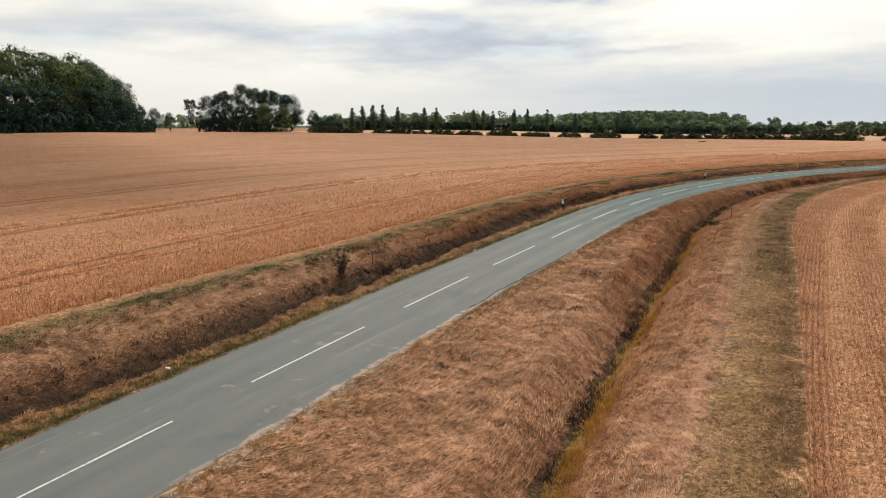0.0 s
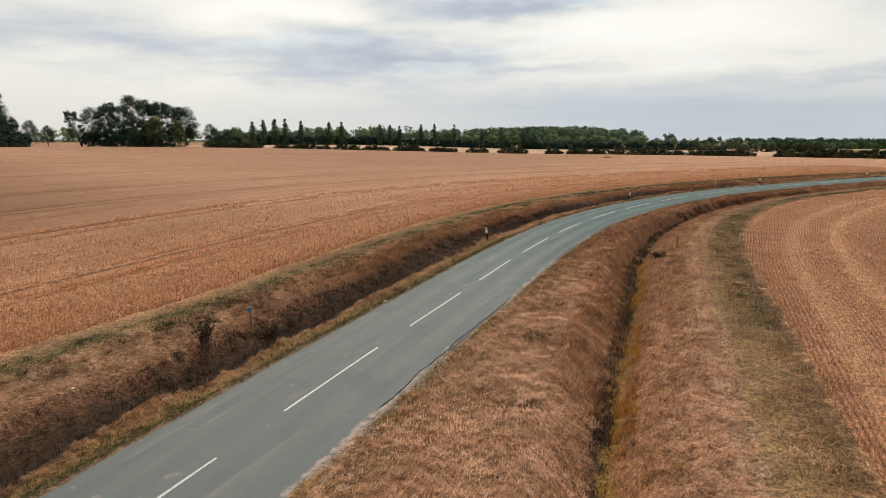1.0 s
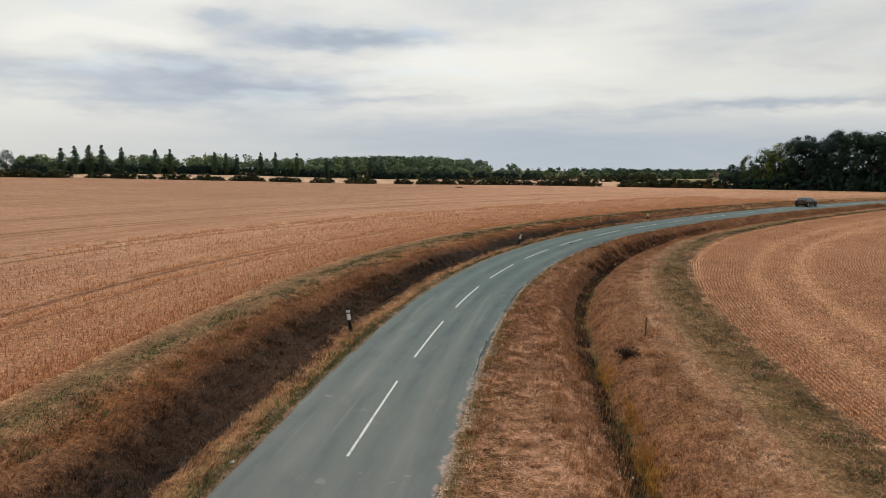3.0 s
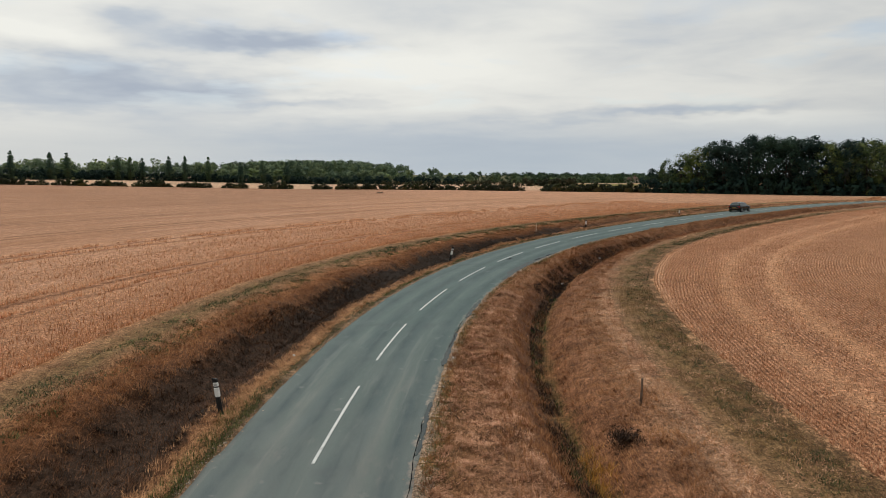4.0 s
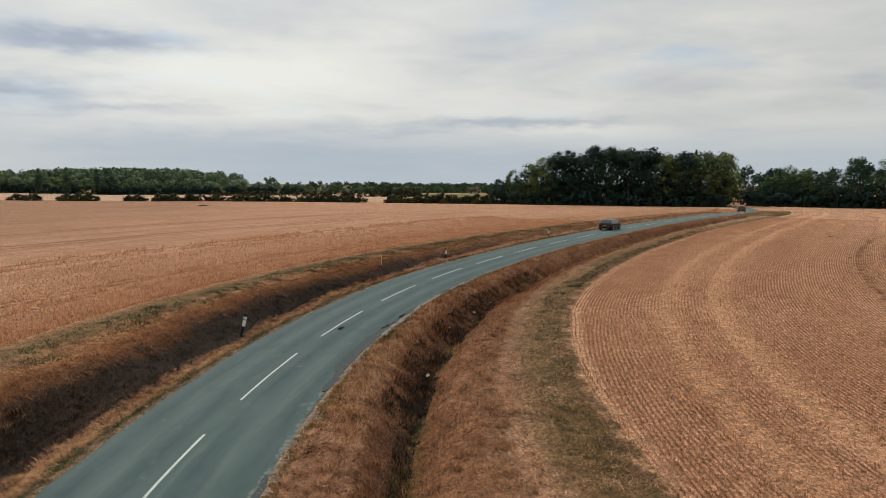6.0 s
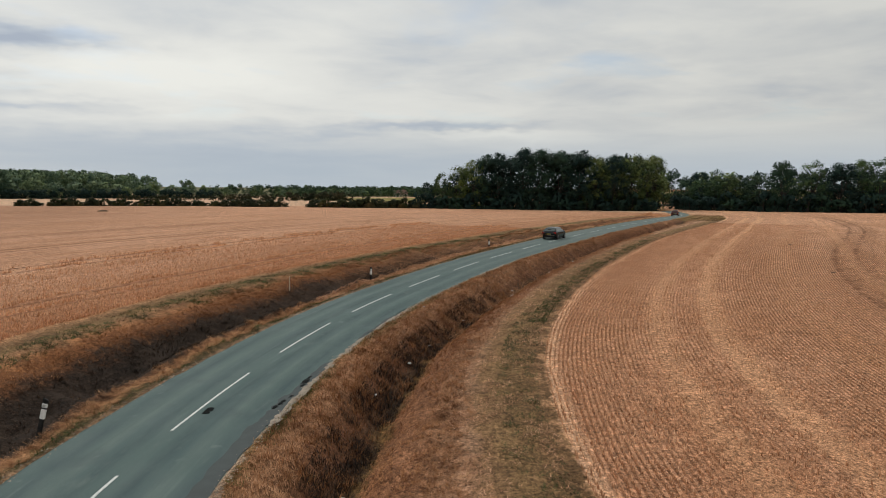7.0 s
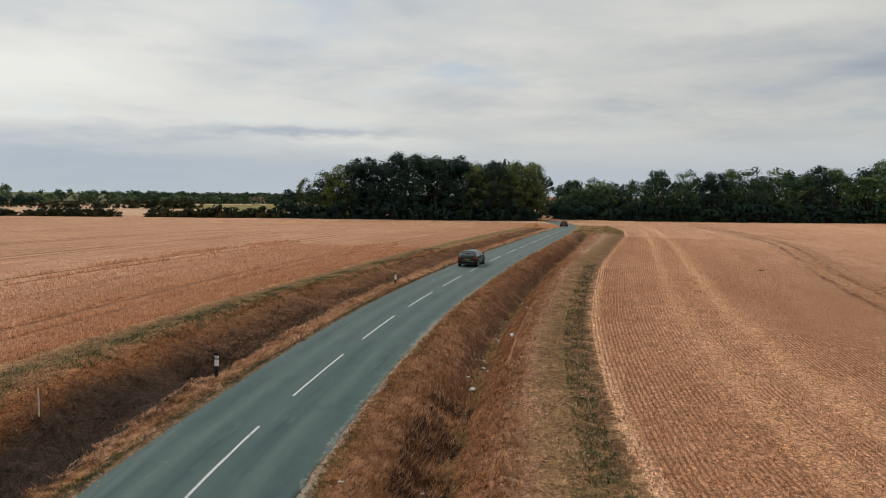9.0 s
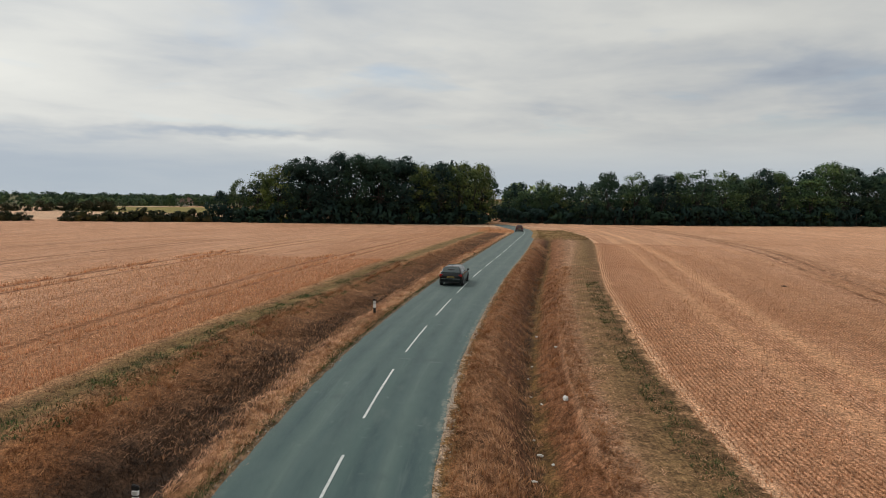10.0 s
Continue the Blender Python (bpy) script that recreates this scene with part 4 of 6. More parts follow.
blade_stuff("ditch_grass", *sow(30000, 8, 100, R(1, -0.4), R(2, 0.1), 4, clump=0.6), 0.28, 0.02, 0.45, M_RUST, "brown dead grass on the ditch slope", "dry grass", 4)
blade_stuff("ditch_tan_grass", *sow(24000, 84, 190, R(1, -0.5), R(2, 0.1), 46, clump=0.6), 0.26, 0.022, 0.5, M_TAN, "tan dead grass on the ditch slope", "dry grass", 46)
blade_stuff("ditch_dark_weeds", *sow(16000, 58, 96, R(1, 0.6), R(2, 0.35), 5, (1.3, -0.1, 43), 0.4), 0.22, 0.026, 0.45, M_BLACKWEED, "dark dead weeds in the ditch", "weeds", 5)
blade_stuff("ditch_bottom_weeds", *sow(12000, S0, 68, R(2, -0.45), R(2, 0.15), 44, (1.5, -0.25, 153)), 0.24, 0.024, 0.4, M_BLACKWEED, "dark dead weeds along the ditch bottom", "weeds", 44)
blade_stuff("ditch_gold_grass", *sow(9000, S0, 33, R(2, 0.1), R(2, 0.75), 6, (1.6, 0.2, 45), 0.45), 0.30, 0.016, 0.35, M_GOLD, "yellow-gold grass in the ditch bottom", "grass", 6)


def between(a, b):
    return (lambda s: a + 0 * s), (lambda s: b + 0 * s)


for k, (a, b, c, d) in enumerate(((31.4, 32.6, 3.7, 5.4), (31.8, 33.0, 7.6, 8.4), (17.2, 18.0, 4.6, 6.6), (12.0, 13.0, 4.5, 5.4), (-2.5, -1.2, 4.2, 6.0), (5.0, 6.0, 5.6, 6.6))):
    blade_stuff("verge_dark_patch", *sow(420, a, b, *between(c, d), 180 + k, (0.9, -0.2, 190 + k)), 0.16, 0.02, 0.55, M_DARK, "patch of dark dead weeds in the cut verge", "weeds", 180 + k)
blade_stuff("ditch_green_weeds", *sow(2500, 12, 60, R(2, -0.4), R(2, 0.3), 7, (2.0, 0.3, 47), 0.5), 0.2, 0.025, 0.4, M_GREEN, "green weeds in the ditch bottom", "weeds", 7)
blade_stuff("bank_grass", *sow(70000, S0, S1, R(2, 0.4), R(4, 0.6), 8, clump=0.45), 0.18, 0.022, 0.6, M_RUST, "short rust-coloured grass on the bank", "dry grass", 8)
blade_stuff("bank_hay", *sow(24000, S0, 15, R(3, -0.2), R(4, 1.2), 32, clump=0.4), 0.15, 0.014, 0.8, M_HAY, "pale cut grass on the bank", "dry grass", 32)
blade_stuff("track_tan_grass", *sow(26000, 16, S1, R(4, -0.2), R(5, -0.2), 51, (1.6, 0.0, 159)), 0.14, 0.016, 0.75, M_TAN, "tan grass on the field track", "dry grass", 51)
blade_stuff("track_grass", *sow(30000, S0, 16, R(4, -0.2), R(5, 0.0), 9, clump=0.35), 0.13, 0.014, 0.85, M_HAY, "pale mown grass on the field track", "dry grass", 9)
blade_stuff("track_rust_grass", *sow(52000, 13, S1, R(4, -0.6), R(5, -0.3), 33, clump=0.4), 0.13, 0.017, 0.6, M_RUST, "rust-coloured grass on the field track", "dry grass", 33)
blade_stuff("track_pale_grass", *sow(13000, 38, S1, R(4, 0.1), R(5, 0.1), 34, (1.8, 0.1, 143)), 0.13, 0.014, 0.8, M_HAY, "pale grass patches on the field track", "dry grass", 34)
blade_stuff("path_pale_grass", *sow(12000, 10, 62, R(5, -0.75), R(5, -0.3), 65, (0.8, -0.3, 177)), 0.11, 0.013, 0.85, M_HAY, "worn pale line of flattened grass", "dry grass", 65)
blade_stuff("strip_grass", *sow(24000, 14, S1, R(5, -0.5), R(6, -0.1), 10, clump=0.4), 0.13, 0.018, 0.6, M_OLIVE, "olive and brown grass beside the stubble", "grass", 10)
blade_stuff("strip_yellow_grass", *sow(24000, S0, 58, R(5, 0.1), R(6, -0.4), 53, (1.6, -0.1, 171)), 0.14, 0.016, 0.6, M_YOLIVE, "yellowed grass beside the stubble", "grass", 53)
blade_stuff("strip_brown_edge", *sow(8000, S0, 46, R(6, -0.9), R(6, -0.1), 57, (1.1, 0.0, 173)), 0.12, 0.018, 0.6, M_OLIVE, "dark brown trampled grass at the stubble edge", "dry grass", 57)
blade_stuff("strip_hay", *sow(26000, S0, S1, R(5, 0.1), R(6, -0.2), 35, (1.0, 0.12, 145)), 0.13, 0.014, 0.7, M_HAY, "dry straw-coloured grass among the green", "dry grass", 35)
blade_stuff("strip_green_weeds", *sow(17000, 16, 90, R(6, -1.9), R(6, -0.4), 11, (0.42, 0.25, 49), 0.6), 0.12, 0.018, 0.55, M_WEED, "dull green weeds beside the stubble", "weeds", 11)
blade_stuff("strip_green_clumps", *sow(7000, 84, 138, R(6, -1.35), R(6, -0.4), 52, (0.5, -0.05, 161)), 0.14, 0.03, 0.5, M_WEED, "dull green weed clumps beside the stubble", "weeds", 52)
blade_stuff("rough_gold_grass", *sow(7000, 200, 252, R(0, 0.3), R(6, 0.0), 47, (3.0, -0.1, 157)), 0.25, 0.04, 0.5, M_OLIVE, "rough yellow-green grass at the field corner", "grass", 47)
# left of the road
blade_stuff("verge_straw", *sow(90000, S0, S1, L(0, -0.2), L(1, -0.05), 12, clump=0.3), 0.16, 0.012, 0.62, M_STRAWY, "tall straw-coloured grass on the narrow verge", "dry grass", 12)
blade_stuff("verge_pale_straw", *sow(26000, 86, 215, L(0, -0.15), L(1, -0.45), 66, clump=0.3), 0.18, 0.018, 0.6, M_HAY, "pale straw-coloured grass on the verge past the bend", "dry grass", 66)
blade_stuff("verge_edge_dirt_grass", *sow(12000, S0, S1, L(0, 0.02), L(0, -0.26), 36, clump=0.3), 0.11, 0.018, 0.5, M_WEED, "short dark green grass at the asphalt edge", "grass", 36)
blade_stuff("verge_green", *sow(16000, S0, 34, L(0, 0.0), L(0, -0.7), 13, (3.5, -0.45, 51)), 0.17, 0.014, 0.35, M_VERGEGREEN, "green grass at the asphalt edge", "grass", 13)
blade_stuff("verge_green_patches", *sow(6000, 34, S1, L(0, -0.05), L(0, -0.5), 37, (3.0, 0.25, 147)), 0.15, 0.018, 0.4, M_GREEN, "green grass patches at the asphalt edge", "grass", 37)
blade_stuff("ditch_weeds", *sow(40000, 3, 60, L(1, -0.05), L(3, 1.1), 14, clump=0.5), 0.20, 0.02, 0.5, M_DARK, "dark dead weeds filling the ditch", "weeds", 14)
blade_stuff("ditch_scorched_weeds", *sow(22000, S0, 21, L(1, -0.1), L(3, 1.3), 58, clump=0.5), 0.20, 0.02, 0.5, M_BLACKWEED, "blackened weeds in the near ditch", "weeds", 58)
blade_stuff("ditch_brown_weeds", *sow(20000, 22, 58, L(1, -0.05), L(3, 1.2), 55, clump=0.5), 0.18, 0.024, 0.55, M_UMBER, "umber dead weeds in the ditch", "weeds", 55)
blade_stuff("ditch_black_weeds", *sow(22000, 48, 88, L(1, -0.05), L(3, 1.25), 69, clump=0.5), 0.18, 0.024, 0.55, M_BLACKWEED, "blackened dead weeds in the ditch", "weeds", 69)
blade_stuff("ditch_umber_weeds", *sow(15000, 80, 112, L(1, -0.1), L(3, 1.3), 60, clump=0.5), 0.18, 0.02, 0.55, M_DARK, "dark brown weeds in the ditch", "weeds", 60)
blade_stuff("ditch_far_grass", *sow(28000, 99, 200, L(1, -0.1), L(3, 0.4), 40, clump=0.5), 0.18, 0.018, 0.6, M_TAN, "brown dead grass in the shallow ditch", "dry grass", 40)
blade_stuff("ditch_far_weeds", *sow(12000, 96, 134, L(2, 1.0), L(2, -0.8), 42, (2.0, -0.2, 155)), 0.18, 0.022, 0.5, M_DARK, "dark weeds in the shallow ditch", "weeds", 42)
blade_stuff("ditch_brown_grass", *sow(31000, 12, 120, L(3, 1.3), L(3, -0.6), 15, clump=0.5), 0.20, 0.018, 0.5, M_RUST, "red-brown grass on the ditch bank", "dry grass", 15)
blade_stuff("ditch_rust_grass", *sow(5000, 24, 60, L(2, -1.2), L(3, 0.3), 54, (1.6, 0.1, 163)), 0.2, 0.018, 0.5, M_RUST, "rust-brown grass tufts in the ditch", "dry grass", 54)
blade_stuff("bank_cut_hay", *sow(20000, S0, 15, L(3, 1.0), L(4, -0.1), 56, clump=0.4), 0.16, 0.014, 0.8, M_BANK, "brown matted cut grass on the bank top", "dry grass", 56)
blade_stuff("bank_straw", *sow(34000, S0, S1, L(3, 0.0), L(4, -0.4), 16, clump=0.45), 0.18, 0.019, 0.7, M_BANK, "matted dry grass on the bank", "dry grass", 16)
blade_stuff("bank_rust", *sow(24000, 26, S1, L(3, 0.4), L(4, 0.2), 17, (2.6, 0.0, 53), 0.5), 0.18, 0.012, 0.5, M_RUST, "rust-coloured grass on the bank", "dry grass", 17)
blade_stuff("field_edge_green", *sow(30000, S0, S1, L(4, 0.9), L(5, 0.1), 18, (1.3, 0.15, 55), 0.5), 0.13, 0.026, 0.5, M_WEED, "green weeds along the field edge", "weeds", 18)
blade_stuff("field_edge_green_band", *sow(12000, S0, 13, L(4, 0.4), L(5, 0.2), 39, (2.0, 0.0, 151)), 0.12, 0.016, 0.5, M_WEED, "green grass band along the field edge", "grass", 39)
blade_stuff("field_edge_clumps", *sow(20000, 8, 128, L(4, 1.1), L(5, 0.2), 59, (1.0, 0.36, 175)), 0.16, 0.03, 0.5, M_GREEN, "clumps of green weeds along the field edge", "weeds", 59)
blade_stuff("field_edge_hay", *sow(22000, S0, S1, L(5, 0.4), L(6, 0.25), 19, clump=0.45), 0.15, 0.016, 0.7, M_BANK, "dry grass along the field edge", "dry grass", 19)
blade_stuff("field_edge_olive", *sow(16000, S0, S1, L(4, 0.3), L(6, 0.3), 38, (1.8, 0.05, 149)), 0.13, 0.014, 0.6, M_OLIVE, "olive grass along the field edge", "grass", 38)


def stubble(name, n, s0, s1, edge, sg, depth, row, height, wide, material, label, seed, fade=1.35, soft=None):
    """Standing straw in drill rows that run with the field edge."""
    r = np.random.RandomState(seed)
    s = s0 + (s1 - s0) * r.uniform(0, 1, n) ** 1.6
    d = depth * r.uniform(0, 1, n) ** fade
    d = np.round(d / row) * row + r.normal(0, row, n) * (0.11 + 0.22 * smooth(3, 8, d) + 0.15 * smooth(48, 26, s)) + 0.05 * wavy(s, seed, 2.0)
    o = edge(s) + sg * np.maximum(d, 0)
    # wheel lines stay bare
    w = o * (1 + 0.235 * smooth(38, 112, s)) + 0.35 * wavy(s, 81, 1.2)
    wheel = (np.abs(w + 18.6) < 0.22) | (np.abs(w + 20.8) < 0.45) | (np.abs(w + 34.8) < 0.3) | (np.abs(w + 37.4) < 0.35) | ((np.abs(o - 15.6) < 0.3) & (r.uniform(0, 1, n) < 0.6)) | ((np.abs(o - 18.3) < 0.3) & (r.uniform(0, 1, n) < 0.6))
    ruts = o - 27.9 - 5.2 * smooth(118, 195, s)
    wheel |= (np.abs(ruts) < 0.3) | (np.abs(ruts - 1.9) < 0.25)
    # the straw thins out away from the road
    keep = ~wheel & (r.uniform(0, 1, n) > smooth(0.35, 1.0, d / depth + 0.15 * wavy2(s, o, seed + 9, 5.0)))
    if soft:
        # thins out towards one end, so that two lots of straw blend
        keep &= r.uniform(0, 1, n) < smooth(soft[0], soft[1], s + 6 * wavy2(s, o, seed + 5, 9.0))
    s, o = s[keep], o[keep]
    return blade_stuff(name, s, o, height, wide, 0.16, material, label, "stubble", seed, 0.04)


stubble("stubble_right", 230000, -14, 190, field_r, 1, 22.0, 0.18, 0.15, 0.045, M_STUBBLE, "short straw stubble in curved drill rows", 61)
stubble("straw_left", 95000, -18, 84, field_l, -1, 26.0, 0.20, 0.20, 0.045, M_WHEAT, "standing straw of the harvested field", 62, 1.7, (82, 40))
stubble("straw_left_far", 140000, 30, 150, field_l, -1, 26.0, 0.20, 0.20, 0.045, M_WHEAT_O, "orange standing straw of the harvested field", 63, 1.7, (38, 82))



def straw_ridge(n, c, seed):
    """Uncut straw left standing beside a wheel line."""
    r = np.random.RandomState(seed)
    s = -10 + 165 * r.uniform(0, 1, n) ** 1.3
    keep = wavy(s, seed, 3.0) + 0.7 * wavy(s, seed + 1, 0.9) > -0.5
    s = s[keep]
    w = c + np.abs(r.normal(0, 0.22, len(s))) * np.sign(c) - 0.35 * wavy(s, 81, 1.2)
    blade_stuff("straw_ridge", s, w / (1 + 0.235 * smooth(38, 112, s)), 0.3, 0.05, 0.22, M_RIDGE, "pale standing straw beside a wheel line", "stubble", seed, 0.04)


for k, c in enumerate((-19.0, -21.4, -35.2, -37.9)):
    straw_ridge(9000, c, 401 + 3 * k)

# ---------------------------------------------------------------- trees and hedges


def tube(bm, pts, radii, sides=6):
    rings = []
    for i, (p, rad) in enumerate(zip(pts, radii)):
        d = (pts[min(i + 1, len(pts) - 1)] - pts[max(i - 1, 0)]).normalized()
        q = d.to_track_quat("Z", "Y")
        rings.append([bm.verts.new(p + q @ Vector((rad * math.cos(2 * math.pi * k / sides), rad * math.sin(2 * math.pi * k / sides), 0))) for k in range(sides)])
    for a, b in zip(rings[:-1], rings[1:]):
        for k in range(sides):
            bm.faces.new((a[k], a[(k + 1) % sides], b[(k + 1) % sides], b[k]))
    bm.faces.new(rings[-1])


def billow(v, centres, per, rough, r):
    """Normals of leaf sprays that follow the rounding of their clumps and of the whole crown."""
    own = v - np.repeat(centres, per * 4, 0)
    own /= np.linalg.norm(own, axis=1, keepdims=True) + 1e-6
    whole = v - np.array([v[:, 0].mean(), v[:, 1].mean(), v[:, 2].max() * 0.45])
    whole /= np.linalg.norm(whole, axis=1, keepdims=True) + 1e-6
    n = own * 0.7 + whole * 0.75 + np.repeat(r.normal(0, rough, (len(v) // 4, 3)), 4, 0)
    return n / (np.linalg.norm(n, axis=1, keepdims=True) + 1e-6)


def leaf_quads(centres, radii, per, size, r, squash=0.8, outward=1.3):
    """Leaf sprays scattered on the outsides of many clumps."""
    m = len(centres) * per
    c = np.repeat(centres, per, 0)
    rad = np.repeat(radii, per)
    d = r.normal(0, 1, (m, 3))
    d /= np.linalg.norm(d, axis=1, keepdims=True)
    p = c + d * (rad * r.uniform(0.5, 1.03, m) ** 0.5)[:, None] * np.array([1, 1, squash])
    nrm = d * outward + r.normal(0, 0.34, (m, 3))
    nrm /= np.linalg.norm(nrm, axis=1, keepdims=True)
    t = np.cross(nrm, r.normal(0, 1, (m, 3)))
    t /= np.linalg.norm(t, axis=1, keepdims=True)
    b = np.cross(nrm, t)
    sz = size * r.uniform(0.6, 1.3, m)[:, None]
    asp = r.uniform(0.45, 0.95, m)[:, None]
    v = np.stack([p - t * sz, p - b * sz * asp, p + t * sz, p + b * sz * asp * 0.8], 1)
    return v.reshape(-1, 3), np.arange(4 * m).reshape(m, 4)


def crown_clumps(kind, h, wide, n, r):
    """Clump centres and radii of a crown h high above z = 0."""
    c, rad = [], []
    for _ in range(n):
        if kind == "poplar":
            z = r.uniform(0.05, 0.985)
            env = wide * 0.95 * max(math.sin(math.pi * min(z, 0.995) ** 0.8), 0.05) ** 0.55
            a, q = r.uniform(0, 2 * math.pi), env * r.uniform(0, 0.42)
            c.append((q * math.cos(a), q * math.sin(a), z * h)), rad.append(max(0.3, env * r.uniform(0.42, 0.6)))
        else:
            low = {"wood": 0.05, "far": 0.0, "bush": 0.0}.get(kind, 0.2)
            z = low + (1 - low) * r.uniform(0, 1) ** 0.8
            u = (z - low) / (1 - low)
            env = wide * (0.62 + 0.38 * math.sin(math.pi * min(u * 1.15 + 0.1, 1))) * (1 if u < 0.62 else math.sqrt(max(1 - ((u - 0.62) / 0.42) ** 2, 0.03)))
            a, q = r.uniform(0, 2 * math.pi), env * r.uniform(0.35, 1.0) ** 0.55
            rr = wide * r.uniform(0.18, 0.40)
            c.append((q * math.cos(a) * 0.9, q * math.sin(a) * 0.9, z * h - rr * 0.5)), rad.append(rr)
    return np.array(c), np.array(rad)


def make_tree(kind, h, wide, clumps, per, size, leaf, seed, label, lean=0.0, fill=0):
    """A tree: Empty > trunk with limbs, crown."""
    r = np.random.RandomState(seed)
    root = new({"poplar": "poplar_tree", "bush": "bush", "far": "tree"}.get(kind, "tree"))
    c, rad = crown_clumps(kind, h, wide, clumps, r)
    if kind == "bush":
        c[:, 2] *= 0.9
    c[:, 0] += lean * c[:, 2]
    bm = bmesh.new()
    th = h * (0.85 if kind == "poplar" else 0.62)
    r0 = 0.012 * h + 0.12
    pts = [Vector((lean * th * k / 6 + 0.04 * h * 0.15 * r.uniform(-1, 1), 0.006 * h * r.uniform(-1, 1), th * k / 6 - (0.3 if k == 0 else 0))) for k in range(7)]
    tube(bm, pts, [r0 * (1.25 if k == 0 else 1.0 - 0.13 * k) for k in range(7)], 5 if kind in ("bush", "far") else 8)
    order = r.permutation(len(c))[: {"bush": 3, "far": 4, "poplar": 5}.get(kind, 10)]
    for k in order:
        k0 = 1 + int(r.randint(0, 4))
        a, b = pts[k0], Vector(c[k])
        mid = a.lerp(b, 0.5) + Vector((0, 0, -0.03 * h))
        tube(bm, [a, a.lerp(mid, 0.6), mid, b], [r0 * 0.5, r0 * 0.38, r0 * 0.27, r0 * 0.1], 4)
    part("trunk", bm, M_BARK, root, smooth_shade=True)
    v, f = leaf_quads(c, rad, per, size, r)
    nrm = billow(v, c, per, 0.1, r)
    if fill:
        v2, f2 = leaf_quads(c, rad * 0.6, fill, size * 2.4, r)
        nrm = np.concatenate([nrm, billow(v2, c, fill, 0.1, r)])
        v, f = np.concatenate([v, v2]), np.concatenate([f, f2 + len(v)])
    mesh_object("crown", v, f, leaf, root, normals=nrm)
    return tagged(root, label, "bush" if kind == "bush" else "tree")


def place(proto, x, y, turn, sc, sz=None, group="", sink=0.15):
    ob = copy_thing(proto, pose(x, y, stand(x, y) - sink, 0, 0, turn))
    ob.scale = (sc, sc, sz or sc)
    if group:
        tagged(ob, group=group)
    return ob


TR = random.Random(7)
LAB_WOOD = "tall dark green broadleaf tree at the wood's edge"
LAB_TURN = "broadleaf tree in yellow-green, for turning leaves and painted sunlit tops"
wood_kinds = [make_tree("wood", 20, 7.0, 64, 84, 0.19, M_LEAF, 201 + k, LAB_WOOD, fill=15) for k in range(3)]
turn_kinds = [make_tree("wood", 19, 6.4, 58, 84, 0.18, M_LEAF_Y, 211 + k, LAB_TURN, fill=9) for k in range(2)]
loose_kinds = [make_tree("loose", 17, 6.2, 58, 110, 0.19, M_LEAF, 221 + k, "spreading dark green field tree with gaps in its crown") for k in range(2)]
mid_kinds = [make_tree("wood", 20, 7.0, 62, 80, 0.19, M_LEAF_MID, 205 + k, "tall mid-green broadleaf tree at the wood's edge", fill=8) for k in range(2)]
lean_kind = make_tree("loose", 17, 5.2, 26, 60, 0.36, M_LEAF, 231, "leaning field tree with a bare lower trunk", lean=-0.28)
poplar_kinds = [make_tree("poplar", 13.8, 2.4, 64, 40, 0.23, M_POPLAR, 241 + k, "slender upright poplar in a row across the fields") for k in range(3)]
bush_kinds = [make_tree("bush", 2.2, 2.0, 20, 50, 0.19, M_HEDGE, 251 + k, "low clipped hedge bush, dusty green") for k in range(3)]
back_kinds = [make_tree("wood", 20, 7.0, 40, 30, 0.52, M_LEAF, 271 + k, LAB_WOOD) for k in range(2)]
under_kinds = [make_tree("bush", 2.6, 2.1, 18, 30, 0.2, M_LEAF, 281 + k, "dark shrubby undergrowth at the wood's foot") for k in range(2)]
far_kinds = [make_tree("far", 11, 5.2, 32, 40, 0.44, M_LEAF_HAZE, 261 + k, "hazy green broadleaf tree in the distant belt") for k in range(3)]


def rank(xs, ys, step, jitter):
    """Places along a plan line, evenly with some jitter."""
    d = np.r_[0, np.cumsum(np.hypot(np.diff(xs), np.diff(ys)))]
    out = []
    t = step / 2
    while t < d[-1]:
        out.append((np.interp(t, d, xs) + TR.uniform(-jitter, jitter), np.interp(t, d, ys) + TR.uniform(-jitter, jitter), t / d[-1]))
        t += step * TR.uniform(0.75, 1.25)
    return out


# the wood left of the road's end; its front runs from the hedge to the road
WFX, WFY = [72, 90, 106, 122, 134, 141], [304, 290, 279, 268, 261, 260]
for row, (back, step) in enumerate(((2, 6.0), (9, 7.0), (17, 8.0))):
    for x, y, u in rank(np.array(WFX) + back * 0.62, np.array(WFY) + back * 0.78, step, 1.3):
        prof_h = np.interp(u, [0, 0.1, 0.2, 0.3, 0.4, 0.55, 0.7, 0.8, 0.9, 0.96, 1.0], [0.38, 0.62, 0.80, 0.96, 1.03, 1.03, 1.0, 0.95, 1.02, 1.0, 0.85])
        yellow = (0.08 < u < 0.26 and TR.random() < 0.7) or (u > 0.72 and TR.random() < 0.68)
        if row == 0 and u > 0.97:
            continue
        place(TR.choice(turn_kinds if yellow else (wood_kinds if row < 1 else back_kinds)), x, y, TR.uniform(0, 360), prof_h * TR.uniform(0.9, 1.2), prof_h * TR.uniform(0.94, 1.04), "trees of the wood")
# trees that close the view where the road bends away
for x, y, k in ((150, 306, 0.8), (158, 316, 0.85), (168, 322, 0.8), (178, 318, 0.85), (188, 312, 0.8), (196, 306, 0.8), (163, 330, 0.9), (182, 328, 0.9)):
    place(TR.choice(back_kinds), x, y, TR.uniform(0, 360), k, k, "trees of the wood")
